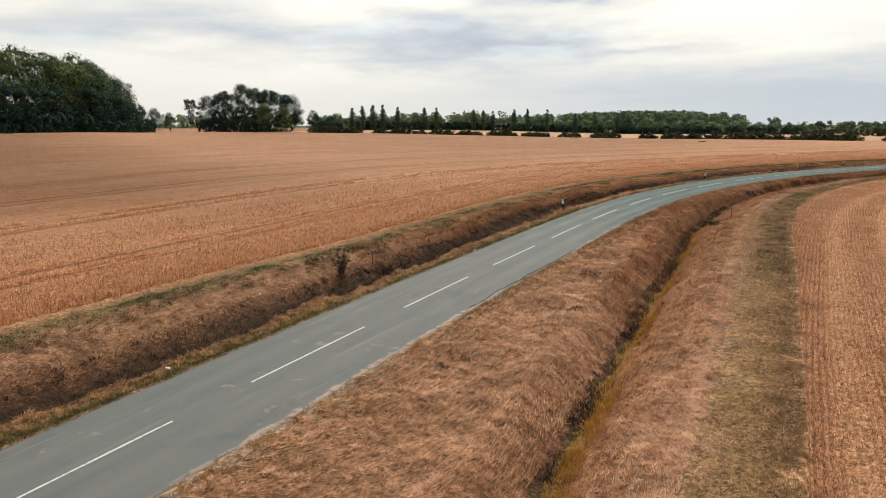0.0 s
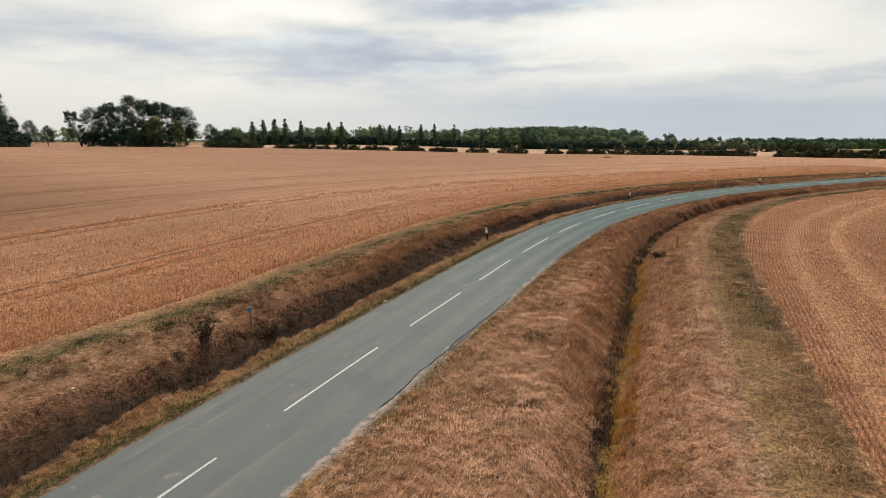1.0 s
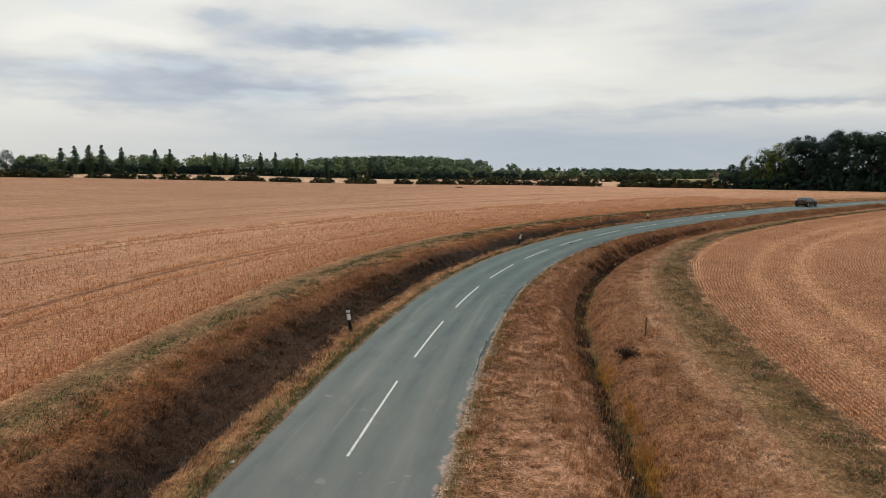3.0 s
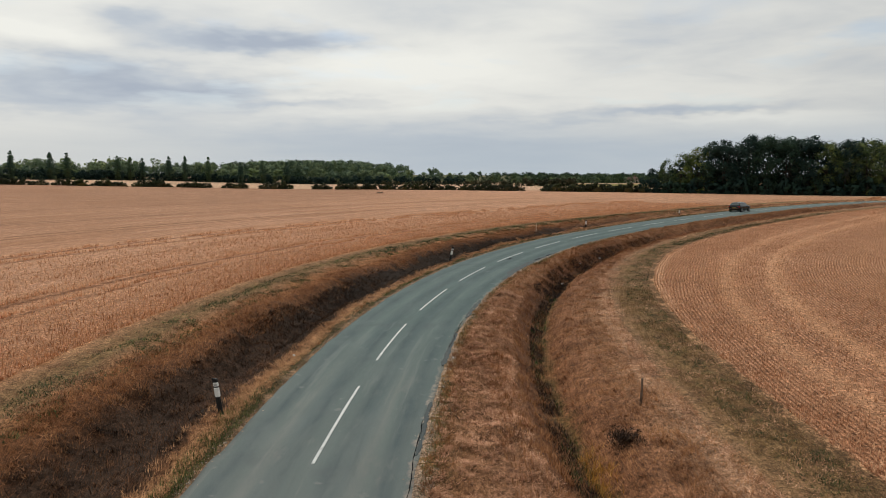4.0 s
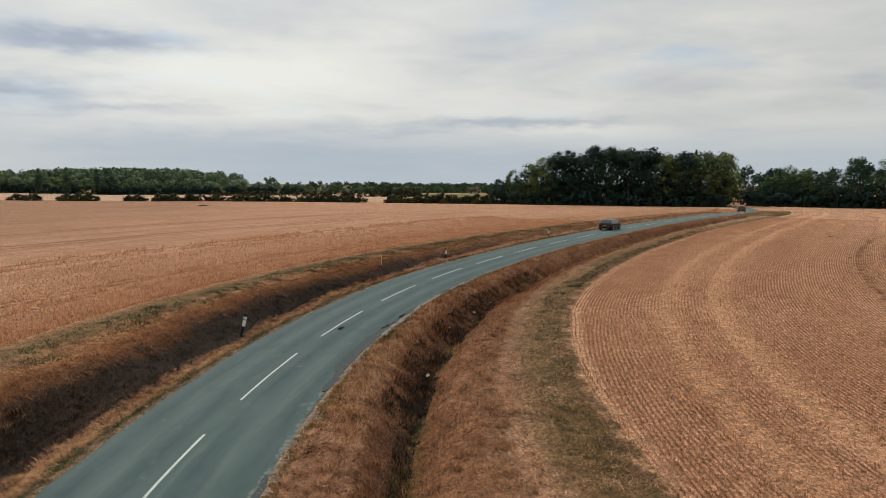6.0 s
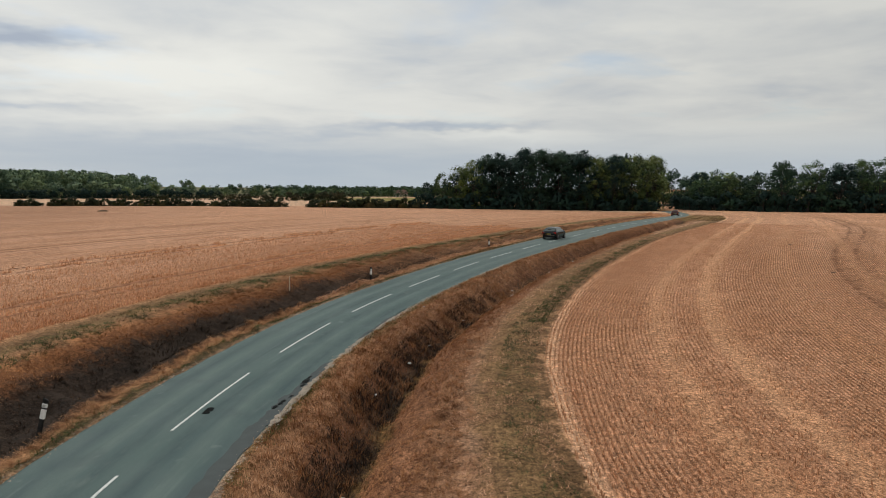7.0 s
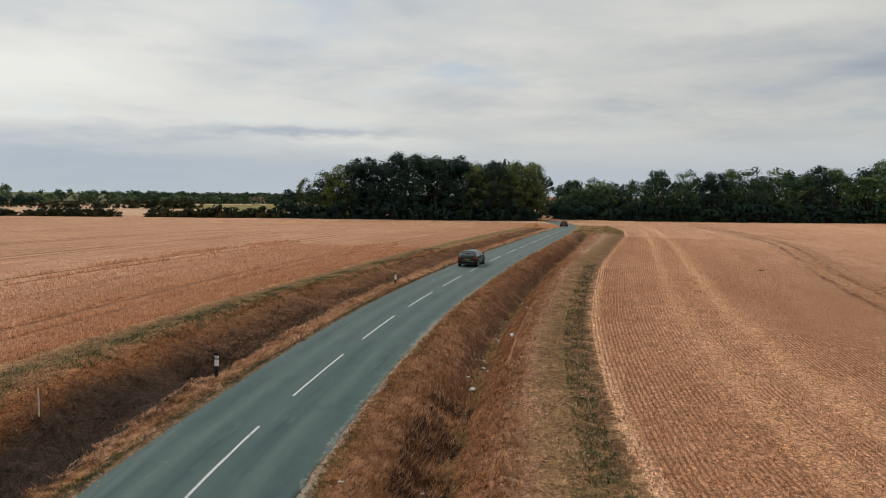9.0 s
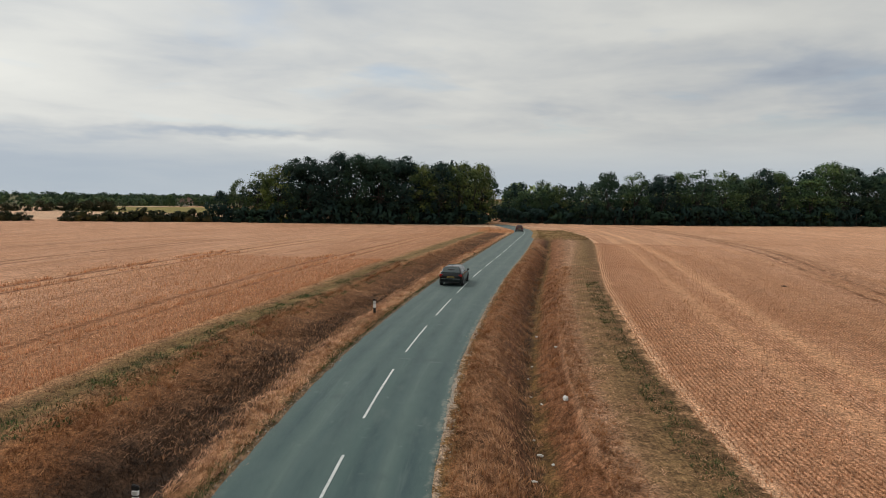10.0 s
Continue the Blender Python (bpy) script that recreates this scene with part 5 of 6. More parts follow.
for x, y in ((147, 300), (152, 305), (157, 310), (163, 314), (180, 312), (186, 308), (192, 303), (197, 299)):
    place(TR.choice(under_kinds), x, y, TR.uniform(0, 360), 2.0, 2.2, "undergrowth at the wood's foot")
for x, y in ((155, 262), (156.5, 266), (158.5, 270), (161, 275), (164, 280), (159, 262), (162, 258), (165, 253)):
    place(TR.choice(under_kinds), x, y, TR.uniform(0, 360), 1.7, TR.uniform(1.5, 2.2), "undergrowth at the wood's foot")
for x, y, k in ((160, 268, 0.42), (164, 276, 0.55), (166, 262, 0.6)):
    place(TR.choice(mid_kinds), x, y, TR.uniform(0, 360), k, k, "trees of the far wood")
# undergrowth that closes the wood's foot
for x, y, u in rank(np.array(WFX) - 1.5, np.array(WFY) - 2, 3.2, 0.8) + rank(np.array(WFX) + 2.0, np.array(WFY) + 2.5, 3.6, 0.8):
    if u < 0.97:
        place(TR.choice(under_kinds), x, y, TR.uniform(0, 360), TR.uniform(1.5, 2.3), TR.uniform(1.3, 2.6), "undergrowth at the wood's foot")


def litter_floor(name, xs, ys, dx, dy, deep, label):
    """The bare, leaf-strewn ground under a wood, as a thin uneven sheet."""
    t = np.linspace(0, len(xs) - 1, 60)
    fx_, fy_ = np.interp(t, np.arange(len(xs)), xs), np.interp(t, np.arange(len(ys)), ys)
    k = np.linspace(-2.2, deep, 14)
    jag = 0.7 * wavy(t * 9, len(name), 1.0)
    X = fx_[:, None] + dx * (k[None, :] + np.where(k < 0, 1, 0)[None, :] * jag[:, None])
    Y = fy_[:, None] + dy * (k[None, :] + np.where(k < 0, 1, 0)[None, :] * jag[:, None])
    s, o = along(X.ravel(), Y.ravel())
    z = lie(X.ravel(), Y.ravel()) + 0.06 + 0.03 * wavy2(X.ravel(), Y.ravel(), 91, 2.0)
    ob = mesh_object(name, np.stack([X.ravel(), Y.ravel(), z], 1), grid_faces(60, 14), M_LITTERED, smooth_shade=True)
    return tagged(ob, label, "forest floor", kind="structure")


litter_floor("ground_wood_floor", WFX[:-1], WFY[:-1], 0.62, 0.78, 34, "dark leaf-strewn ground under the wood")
# the wood right of the road's end
RFX, RFY = [158, 168, 190, 214, 245, 285, 340], [262, 240, 225, 212, 198, 178, 150]
for row, (back, step) in enumerate(((12, 7.5), (22, 8.5), (34, 10.0))):
    for x, y, u in rank(np.array(RFX) + back * 0.45, np.array(RFY) + back * 0.9, step, 2.0):
        k = np.interp(u, [0, 0.12, 0.3, 0.6, 1], [0.62, 0.74, 0.86, 1.0, 1.1])
        place(TR.choice(turn_kinds if TR.random() < 0.04 and row < 1 else (mid_kinds + wood_kinds[:1] if row < 1 else back_kinds)), x, y, TR.uniform(0, 360), k * TR.uniform(0.9, 1.3), k * TR.uniform(0.80, 1.12), "trees of the far wood")
for x, y, u in rank(np.array(RFX) + 2.5, np.array(RFY) + 5.5, 4.2, 1.0) + rank(np.array(RFX) + 5.5, np.array(RFY) + 11, 4.6, 1.0):
    place(TR.choice(under_kinds), x, y, TR.uniform(0, 360), TR.uniform(1.7, 2.4), TR.uniform(1.6, 2.8), "undergrowth at the far wood's foot")
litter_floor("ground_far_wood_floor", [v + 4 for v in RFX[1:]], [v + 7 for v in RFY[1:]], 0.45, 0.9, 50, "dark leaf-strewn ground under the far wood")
# the wood far to the west
LFX, LFY = [-200, -198, -195, -192, -194, -204, -224, -241], [40, 80, 105, 122, 142, 166, 196, 219]
# dark low front row, lighter rows behind: shaded fronts, lit tops by leaf colour
for row, (back, step) in enumerate(((3, 7.0), (12, 9.0), (24, 11.0))):
    for x, y, u in rank(np.array(LFX) - back * 0.9, np.array(LFY) + back * 0.2, step, 1.6):
        k = np.interp(u, [0, 0.4, 0.65, 0.8, 0.92, 1.0], [1.0, 1.1, 1.14, 1.06, 0.92, 0.7])
        yellow = TR.random() < (0.5 if row else 0.35)
        k *= (0.64, 1.08, 1.18)[row]
        place(TR.choice(wood_kinds if row < 1 else (turn_kinds if yellow else mid_kinds)), x, y, TR.uniform(0, 360), k * TR.uniform(0.95, 1.25), k * TR.uniform(0.94, 1.1), "trees of the west wood")
for x, y, u in rank(np.array(LFX) + 1.5, np.array(LFY), 4.0, 1.0):
    place(TR.choice(under_kinds), x, y, TR.uniform(0, 360), TR.uniform(1.5, 2.2), TR.uniform(1.4, 2.6), "undergrowth at the west wood's foot")
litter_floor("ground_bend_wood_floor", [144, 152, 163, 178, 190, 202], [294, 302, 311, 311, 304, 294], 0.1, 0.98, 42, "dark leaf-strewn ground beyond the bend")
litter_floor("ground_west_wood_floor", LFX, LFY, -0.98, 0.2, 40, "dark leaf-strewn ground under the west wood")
place(loose_kinds[0], -247, 229, 40, 0.62, 0.62)
place(loose_kinds[1], -241, 232, 140, 0.45, 0.5)
# the clump of trees in the field
place(lean_kind, -231, 239, 25, 0.85, 0.85)
for x, y, kind, k in ((-230, 244, 3, 0.85), (-227, 248, 0, 0.78), (-222, 246, 1, 0.84), (-219, 249, 4, 0.9), (-212, 247, 2, 0.92), (-215, 256, 1, 0.9), (-208, 258, 0, 0.86), (-213, 270, 2, 0.84), (-211, 278, 4, 0.86), (-216, 262, 0, 0.86), (-206, 268, 1, 0.78)):
    place((wood_kinds[:2] + mid_kinds[:1] + loose_kinds)[kind], x, y, TR.uniform(0, 360), k * 1.2, k * TR.uniform(1.06, 1.18), "trees of the field clump")
for x, y in ((-229, 241), (-226, 243), (-222, 243), (-218, 243), (-214, 243), (-210, 244), (-206, 246), (-203, 249), (-201, 253), (-224, 246), (-212, 247), (-207, 250)):
    place(TR.choice(under_kinds), x, y, TR.uniform(0, 360), TR.uniform(1.5, 2.0), TR.uniform(1.6, 2.4), "undergrowth of the field clump")
place(turn_kinds[0], -201, 247, 60, 0.80, 0.66, "trees of the field clump")
place(turn_kinds[1], -198, 256, 160, 0.62, 0.6, "trees of the field clump")
place(loose_kinds[1], -222, 311, 80, 0.62, 0.62)
place(loose_kinds[0], -216, 318, 200, 0.5, 0.48)
# poplar row
for k, (x, y) in enumerate(((-208, 327), (-206, 334), (-204, 342), (-202, 349), (-198, 359), (-191, 379), (-187, 387), (-172, 409), (-168, 415), (-164, 421), (-153, 430), (-145, 432), (-133, 435), (-116, 438), (-104, 440), (-94, 459), (-89, 468), (-73, 495), (-57, 519))):
    place(poplar_kinds[k % 3], x, y, TR.uniform(0, 360), TR.uniform(1.2, 1.5), TR.uniform(0.88, 1.06) * (0.9 if y > 490 else 1), "row of poplars")
# hedge along the field's far side, in lengths with gaps
HX, HY = np.array([-197, -180, -161, -138, -119, -90, -60, -35, 0, 24, 48, 72]), np.array([250, 267, 289, 306, 325, 338, 347, 348, 338, 325, 312, 301])
HEDGE = ((0.045, 0.113), (0.138, 0.152), (0.16, 0.193), (0.2, 0.215), (0.223, 0.258), (0.262, 0.306), (0.314, 0.362), (0.366, 0.408), (0.428, 0.456), (0.474, 0.517), (0.543, 0.568), (0.577, 0.845), (0.872, 1.0))
for x, y, u in rank(HX, HY, 2.2, 0.4):
    if any(a <= u <= b for a, b in HEDGE):
        k = TR.uniform(0.75, 1.25) * (1.6 if u > 0.86 else 1.25)
        place(TR.choice(bush_kinds), x, y, TR.uniform(0, 360), k * TR.uniform(0.95, 1.2), k * TR.uniform(0.75, 1.15), "hedge at the field's far side")
# belt of trees behind the poplars
BX, BY = np.array([-226, -206, -192, -165, -130, -95, -62, -30, 10, 60, 110, 160]), np.array([322, 362, 396, 432, 446, 462, 492, 500, 505, 540, 570, 590])
for row, (back, step) in enumerate(((4, 6.0), (15, 8.0))):
    for x, y, u in rank(BX - back * 0.4, BY + back, step, 2.5):
        if 0.684 < u < 0.757 and (row or TR.random() < 0.75):
            continue
        k = np.interp(u, [0, 0.1, 0.5, 0.62, 0.75, 1], [0.76, 0.86, 0.9, 0.7, 0.52, 0.46]) * TR.uniform(0.85, 1.12) * (0.45 if 0.684 < u < 0.757 else 1)
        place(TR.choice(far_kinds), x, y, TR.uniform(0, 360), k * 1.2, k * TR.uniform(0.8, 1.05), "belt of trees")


def far_wood(name, xs, ys, n, spread, h0, h1, seed, label, leaf=M_LEAF_HAZE):
    """Distant woodland as one mass of crowns."""
    r = np.random.RandomState(seed)
    d = np.r_[0, np.cumsum(np.hypot(np.diff(xs), np.diff(ys)))]
    t = r.uniform(0, d[-1], n)
    x, y = np.interp(t, d, xs) + r.normal(0, spread, n), np.interp(t, d, ys) + r.normal(0, spread, n)
    h = r.uniform(h0, h1, n)
    vs, fs, ns, base = [], [], [], 0
    for i in range(n):
        c, rad = crown_clumps("far", h[i], h[i] * 0.55, 14, r)
        v, f = leaf_quads(c, rad * 1.3, 20, h[i] * 0.072, r)
        ns.append(billow(v, c, 20, 0.2, r))
        v = v + np.array([x[i], y[i], float(lie(x[i], y[i]))])
        vs.append(v), fs.append(f + base)
        base += len(v)
    ob = mesh_object(name, np.concatenate(vs), np.concatenate(fs), leaf, normals=np.concatenate(ns))
    return tagged(ob, label, "woodland", kind="stuff")


# dark leaf colour here stands for the shaded foot of the tree belt
far_wood("belt_undergrowth", BX[:9] + 1.0, BY[:9] - 3.0, 300, 2.0, 3.4, 5.4, 306, "dark scrub added for the shade along the foot of the tree belt", M_LEAF)
for az0, az1, far_d, hh, nn in ((1.2, 6.6, 352, 3.0, 46), (7.3, 12.5, 352, 4.2, 44), (-6.0, 1.0, 372, 2.4, 50)):
    hx_, hy_ = [1.3 + far_d * math.sin(radians(a)) for a in (az0, az1)], [88 + far_d * math.cos(radians(a)) for a in (az0, az1)]
    far_wood("field_hedge", hx_, hy_, nn, 0.8, hh * 0.7, hh * 1.2, 310 + nn, "dark hedge between the far fields", M_HEDGE)
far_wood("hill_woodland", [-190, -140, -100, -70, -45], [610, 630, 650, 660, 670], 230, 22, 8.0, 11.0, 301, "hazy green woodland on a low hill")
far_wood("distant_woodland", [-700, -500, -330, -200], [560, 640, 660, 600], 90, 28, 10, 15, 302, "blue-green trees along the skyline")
far_wood("horizon_trees", [60, 140, 240, 330, 420], [640, 690, 760, 800, 780], 240, 40, 6.2, 8.4, 303, "dark trees along the far fields", M_LEAF_MID)
far_wood("parkland_trees", [40, 100, 150, 200], [560, 600, 640, 600], 130, 34, 5, 7.4, 304, "scattered trees round a far meadow", M_LEAF_MID)
far_wood("east_woodland", [200, 300, 420, 560], [330, 330, 320, 280], 60, 20, 10, 14, 305, "dark trees behind the eastern wood")
for ob in wood_kinds + turn_kinds + loose_kinds + mid_kinds + [lean_kind] + poplar_kinds + bush_kinds + far_kinds + back_kinds + under_kinds:
    for o in (*ob.children_recursive, ob):
        bpy.data.objects.remove(o)

# ---------------------------------------------------------------- roadside things


def box(bm, x0, x1, y0, y1, z0, z1, bevel=0.0):
    v = bmesh.ops.create_cube(bm, size=1.0)["verts"]
    for p in v:
        p.co = Vector((x0 + (p.co.x + 0.5) * (x1 - x0), y0 + (p.co.y + 0.5) * (y1 - y0), z0 + (p.co.z + 0.5) * (z1 - z0)))
    if bevel:
        bmesh.ops.bevel(bm, geom=list({e for p in v for e in p.link_edges}), offset=bevel, segments=2, affect="EDGES")


def at_road(s, o, face_along=True, lift=0.0):
    x, y, z = [float(np.ravel(c)[0]) for c in ground_at(np.array([float(s)]), np.array([float(o)]))]
    ang = math.degrees(math.atan2(float(np.interp(s, RS, TY)), float(np.interp(s, RS, TX)))) - 90
    return x, y, z + 0.03 + lift, ang


def marker_post(s, o, tilt, tall):
    """Verge marker: white plastic post with black bands and a reflector."""
    x, y, z, a = at_road(s, o)
    root = new("marker_post")
    root.matrix_world = pose(x, y, z + 0.02, tilt[0], tilt[1], a)
    root.scale = (1.1, 1.1, tall)
    for nm, m, z0, z1, w in (("post_base", M_BLACK, -0.1, 0.50, 0.062), ("post_body", M_WHITE, 0.50, 0.80, 0.066), ("post_band", M_BLACK, 0.80, 0.84, 0.068), ("post_top", M_WHITE, 0.84, 0.97, 0.066), ("post_cap", M_BLACK, 0.97, 1.13, 0.070)):
        bm = bmesh.new()
        box(bm, -w, w, -0.035, 0.035, z0, z1, 0.018)
        if nm == "post_cap":
            for v in bm.verts:
                if v.co.z > 1.09:
                    v.co.z -= 0.05 * (v.co.x + w) / (2 * w)
        part(nm, bm, m, root)
    bm = bmesh.new()
    box(bm, -0.04, 0.04, -0.043, -0.037, 0.86, 0.95, 0.002)
    part("reflector", bm, M_REFLECT, root, "small pale reflector plate")
    return tagged(root, "white and black plastic marker post on the verge", "marker post", "marker posts along the bend")


M_REFLECT = surface("pale_reflector", (0.55, 0.55, 0.52), (0.45, 0.45, 0.42), 9.0, 0.3, fine=60.0, bump=0.1)
for s, o, tl in ((32.6, -3.35, (3, -7)), (65.3, -3.6, (-2, 13)), (94.4, -3.5, (2, 2)), (119.6, -3.5, (-2, -2))):
    marker_post(s, o, tl, 0.9 if s < 40 else (0.97 if s < 70 else 0.84))


def stake(name, s, o, h, w, material, label, cap=None, tilt=(3, 2)):
    x, y, z, a = at_road(s, o)
    root = new(name)
    root.matrix_world = pose(x, y, z - 0.1, tilt[0], tilt[1], a)
    bm = bmesh.new()
    tube(bm, [Vector((0, 0, 0)), Vector((0.006, 0, h * 0.5)), Vector((0, 0.008, h))], [w, w * 0.95, w * 0.85], 7)
    part("shaft", bm, material, root)
    if cap:
        bm = bmesh.new()
        box(bm, -w * 1.5, w * 1.5, -w * 1.2, w * 1.2, h * 0.82, h + 0.02, 0.01)
        part("cap", bm, cap, root, "faded blue cap")
    return tagged(root, label, "stake")


stake("marker_stake", 11.4, -7.1, 0.95, 0.035, M_STAKE, "thin stake with a faded blue cap beside the ditch", M_BLUE, (2, -3))
stake("wooden_stake", 34.8, 8.8, 0.95, 0.04, M_STAKE, "thin weathered wooden stake on the ditch bank")
stake("pale_stake", 90.3, -7.4, 1.05, 0.03, M_PALESTAKE, "thin pale stake on the far ditch bank")


def shrub(s, o, h, wide, seed, label):
    """A dead shrub: bare twigs with a few leaves."""
    r = np.random.RandomState(seed)
    x, y, z, a = at_road(s, o)
    root = new("shrub")
    root.location = (x, y, z - 0.05)
    bm = bmesh.new()
    ends = []
    for k in range(34):
        ang, out = r.uniform(0, 2 * math.pi), wide * r.uniform(0.2, 1.0)
        tip = Vector((out * math.cos(ang), out * math.sin(ang), h * r.uniform(0.45, 1.05)))
        mid = Vector((tip.x * 0.35, tip.y * 0.35, tip.z * 0.5))
        tube(bm, [Vector((0.1 * math.cos(ang), 0.1 * math.sin(ang), 0)), mid, tip], [0.016, 0.011, 0.004], 4)
        ends += [mid, tip, mid.lerp(tip, 0.5)]
    part("twigs", bm, M_STAKE, root)
    low = [(wide * 0.9 * q * math.cos(a), wide * 0.9 * q * math.sin(a), h * zz) for a, q, zz in zip(r.uniform(0, 6.28, 26), r.uniform(0, 1, 26) ** 0.5, r.uniform(0.02, 0.5, 26))]
    pts = np.array([tuple(e) for e in ends] + low)
    v, f = leaf_quads(pts, np.r_[np.full(len(ends), 0.08), np.full(len(low), 0.24)], 22, 0.022, r)
    mesh_object("dead_leaves", v, f, M_DARK, root)
    return tagged(root, label, "shrub")


shrub(8.3, -7.0, 1.5, 0.42, 401, "dark half-dead shrub standing in the ditch")
shrub(11.6, -6.3, 0.6, 0.75, 402, "low dark brown shrub in the ditch")
shrub(32.4, 7.9, 0.35, 0.45, 403, "low dead weed clump in the ditch")


def litter(s, o, size, seed, name="litter", label="crumpled pale scrap of litter in the ditch"):
    r = np.random.RandomState(seed)
    x, y, z, a = at_road(s, o)
    bm = bmesh.new()
    bmesh.ops.create_icosphere(bm, subdivisions=2, radius=1.0)
    for v in bm.verts:
        k = 1 + r.uniform(-0.35, 0.25)
        v.co = Vector((v.co.x * size * k * 1.3, v.co.y * size * k * 0.8, v.co.z * size * 0.45 * k))
    ob = part(name, bm, M_LITTER)
    ob.matrix_world = pose(x, y, z + size * 0.15 + (0.09 if name == "litter" else 0), r.uniform(-15, 15), r.uniform(-15, 15), r.uniform(0, 360))
    return tagged(ob, label, "litter", "scraps of litter")


for k, (s, o, sz) in enumerate(((77.3, 4.9, 0.13), (98.8, 5.5, 0.20), (99.9, 5.2, 0.10), (106.0, 6.6, 0.16), (86.0, 3.35, 0.07), (64.0, 5.2, 0.12), (104.0, 5.4, 0.08), (109.0, 5.45, 0.08), (111.5, 5.35, 0.07), (94.5, 5.4, 0.07), (113.5, 5.5, 0.07), (72.0, 4.7, 0.06), (2.8, -7.5, 0.09), (23.0, 7.2, 0.06), (39.0, -3.2, 0.07), (-6.5, -2.95, 0.10), (81.0, 5.0, 0.06), (119.8, 5.65, 0.09), (114.5, 6.6, 0.11), (102.8, 5.55, 0.12), (107.0, 5.8, 0.08), (101.5, 5.85, 0.08), (88.0, 5.1, 0.07))):
    litter(s, o, sz * 0.8, 500 + k)
for k, (s, o, sz) in enumerate(((15.3, -2.7, 0.10), (18.0, -2.75, 0.07), (20.2, -2.7, 0.06), (39.6, 2.75, 0.05), (56.0, -2.75, 0.05))):
    litter(s, o, sz, 540 + k, "stone", "pale loose stone at the asphalt edge")

# loose grit along the broken asphalt edges
r = np.random.RandomState(77)
n = 5200
gs = r.uniform(-14, 130, n)
go = np.where(r.uniform(0, 1, n) < 0.62, HALF + r.normal(0.04, 0.11, n), -HALF - r.normal(0.02, 0.10, n))
x, y = spot(gs, go)
z = lie(x, y) + np.where(np.abs(go) < HALF, 0.005, 0.012)
sz = r.uniform(0.012, 0.04, n)
tet = np.array([(1, 0, -0.2), (-0.5, 0.87, -0.2), (-0.5, -0.87, -0.2), (0.1, 0.05, 0.75)])
ang = r.uniform(0, 6.28, n)
ca, sa = np.cos(ang)[:, None], np.sin(ang)[:, None]
vx = x[:, None] + sz[:, None] * (tet[None, :, 0] * ca - tet[None, :, 1] * sa)
vy = y[:, None] + sz[:, None] * (tet[None, :, 0] * sa + tet[None, :, 1] * ca)
vz = z[:, None] + sz[:, None] * tet[None, :, 2]
tf = np.array([(0, 1, 3), (1, 2, 3), (2, 0, 3)])
grit = mesh_object("roadside_grit", np.stack([vx, vy, vz], 2).reshape(-1, 3), (np.arange(n)[:, None, None] * 4 + tf).reshape(-1, 3), M_GRIT)
tagged(grit, "loose pale grit along the asphalt edges", "gravel", kind="stuff")


# ---------------------------------------------------------------- houses far off
M_RENDERED = surface("cream_render", (0.62, 0.58, 0.50), (0.5, 0.46, 0.38), 0.6, 0.9, fine=8.0, bump=0.2)
M_ROOF = surface("clay_roof", (0.15, 0.095, 0.072), (0.22, 0.14, 0.105), 0.8, 0.9, fine=10.0, bump=0.5, dist=0.03)
M_GLASS_FAR = surface("far_window_glass", (0.03, 0.035, 0.04), (0.05, 0.055, 0.06), 2.0, 0.1, fine=20.0, bump=0.0, spec=0.5)


def house(x, y, turn, w, d, h, label):
    root = new("house")
    root.matrix_world = pose(x, y, stand(x, y) - 0.2, 0, 0, turn)
    bm = bmesh.new()
    box(bm, -w / 2, w / 2, -d / 2, d / 2, 0, h)
    part("wall", bm, M_RENDERED, root)
    bm = bmesh.new()
    prof_r = ((-d / 2 - 0.4, h - 0.1), (0, h + d * 0.42), (d / 2 + 0.4, h - 0.1), (d / 2 + 0.4, h - 0.35), (0, h + d * 0.42 - 0.3), (-d / 2 - 0.4, h - 0.35))
    a = [bm.verts.new((-w / 2 - 0.3, p, q)) for p, q in prof_r]
    b = [bm.verts.new((w / 2 + 0.3, p, q)) for p, q in prof_r]
    for k in range(6):
        bm.faces.new((a[k], a[(k + 1) % 6], b[(k + 1) % 6], b[k]))
    bm.faces.new(a[::-1]), bm.faces.new(b)
    bmesh.ops.recalc_face_normals(bm, faces=bm.faces)
    roof = part("roof", bm, M_ROOF, root)
    bm = bmesh.new()
    box(bm, w * 0.28, w * 0.28 + 0.8, -0.4, 0.4, h + d * 0.25, h + d * 0.42 + 1.0, 0.03)
    part("chimney", bm, M_ROOF, roof)
    for k in range(3):
        bm = bmesh.new()
        cx = -w / 2 + w * (k + 0.5) / 3
        box(bm, cx - 0.5, cx + 0.5, -d / 2 - 0.03, -d / 2 + 0.05, 1.0, 2.2, 0.02)
        part("window", bm, M_GLASS_FAR, root)
    return tagged(root, label, "house")


house(150, 590, 12, 10, 6, 2.8, "low cream farmhouse with a clay roof beyond a meadow")

# ---------------------------------------------------------------- cars
def paint(name, c, c2):
    m, g, b = principled(name, 0.28, 0.0, 0.3)
    co = g.n.new("ShaderNodeTexCoord").outputs["Object"]
    dust = g.step(g.noise(co, 2.2, 4.0, 0.65), 0.4, 0.75)
    g.put(b.inputs["Base Color"], g.mix(g.math("MULTIPLY", dust, 0.2), c, c2))
    g.put(b.inputs["Roughness"], g.ramp(dust, [(0.0, 0.14), (1.0, 0.26)]))
    b.inputs["Coat Weight"].default_value = 0.2
    b.inputs["Coat Roughness"].default_value = 0.08
    return m


M_CARGLASS = surface("tinted_glass", (0.026, 0.044, 0.047), (0.036, 0.056, 0.058), 2.0, 0.04, fine=10.0, bump=0.0, spec=0.9)
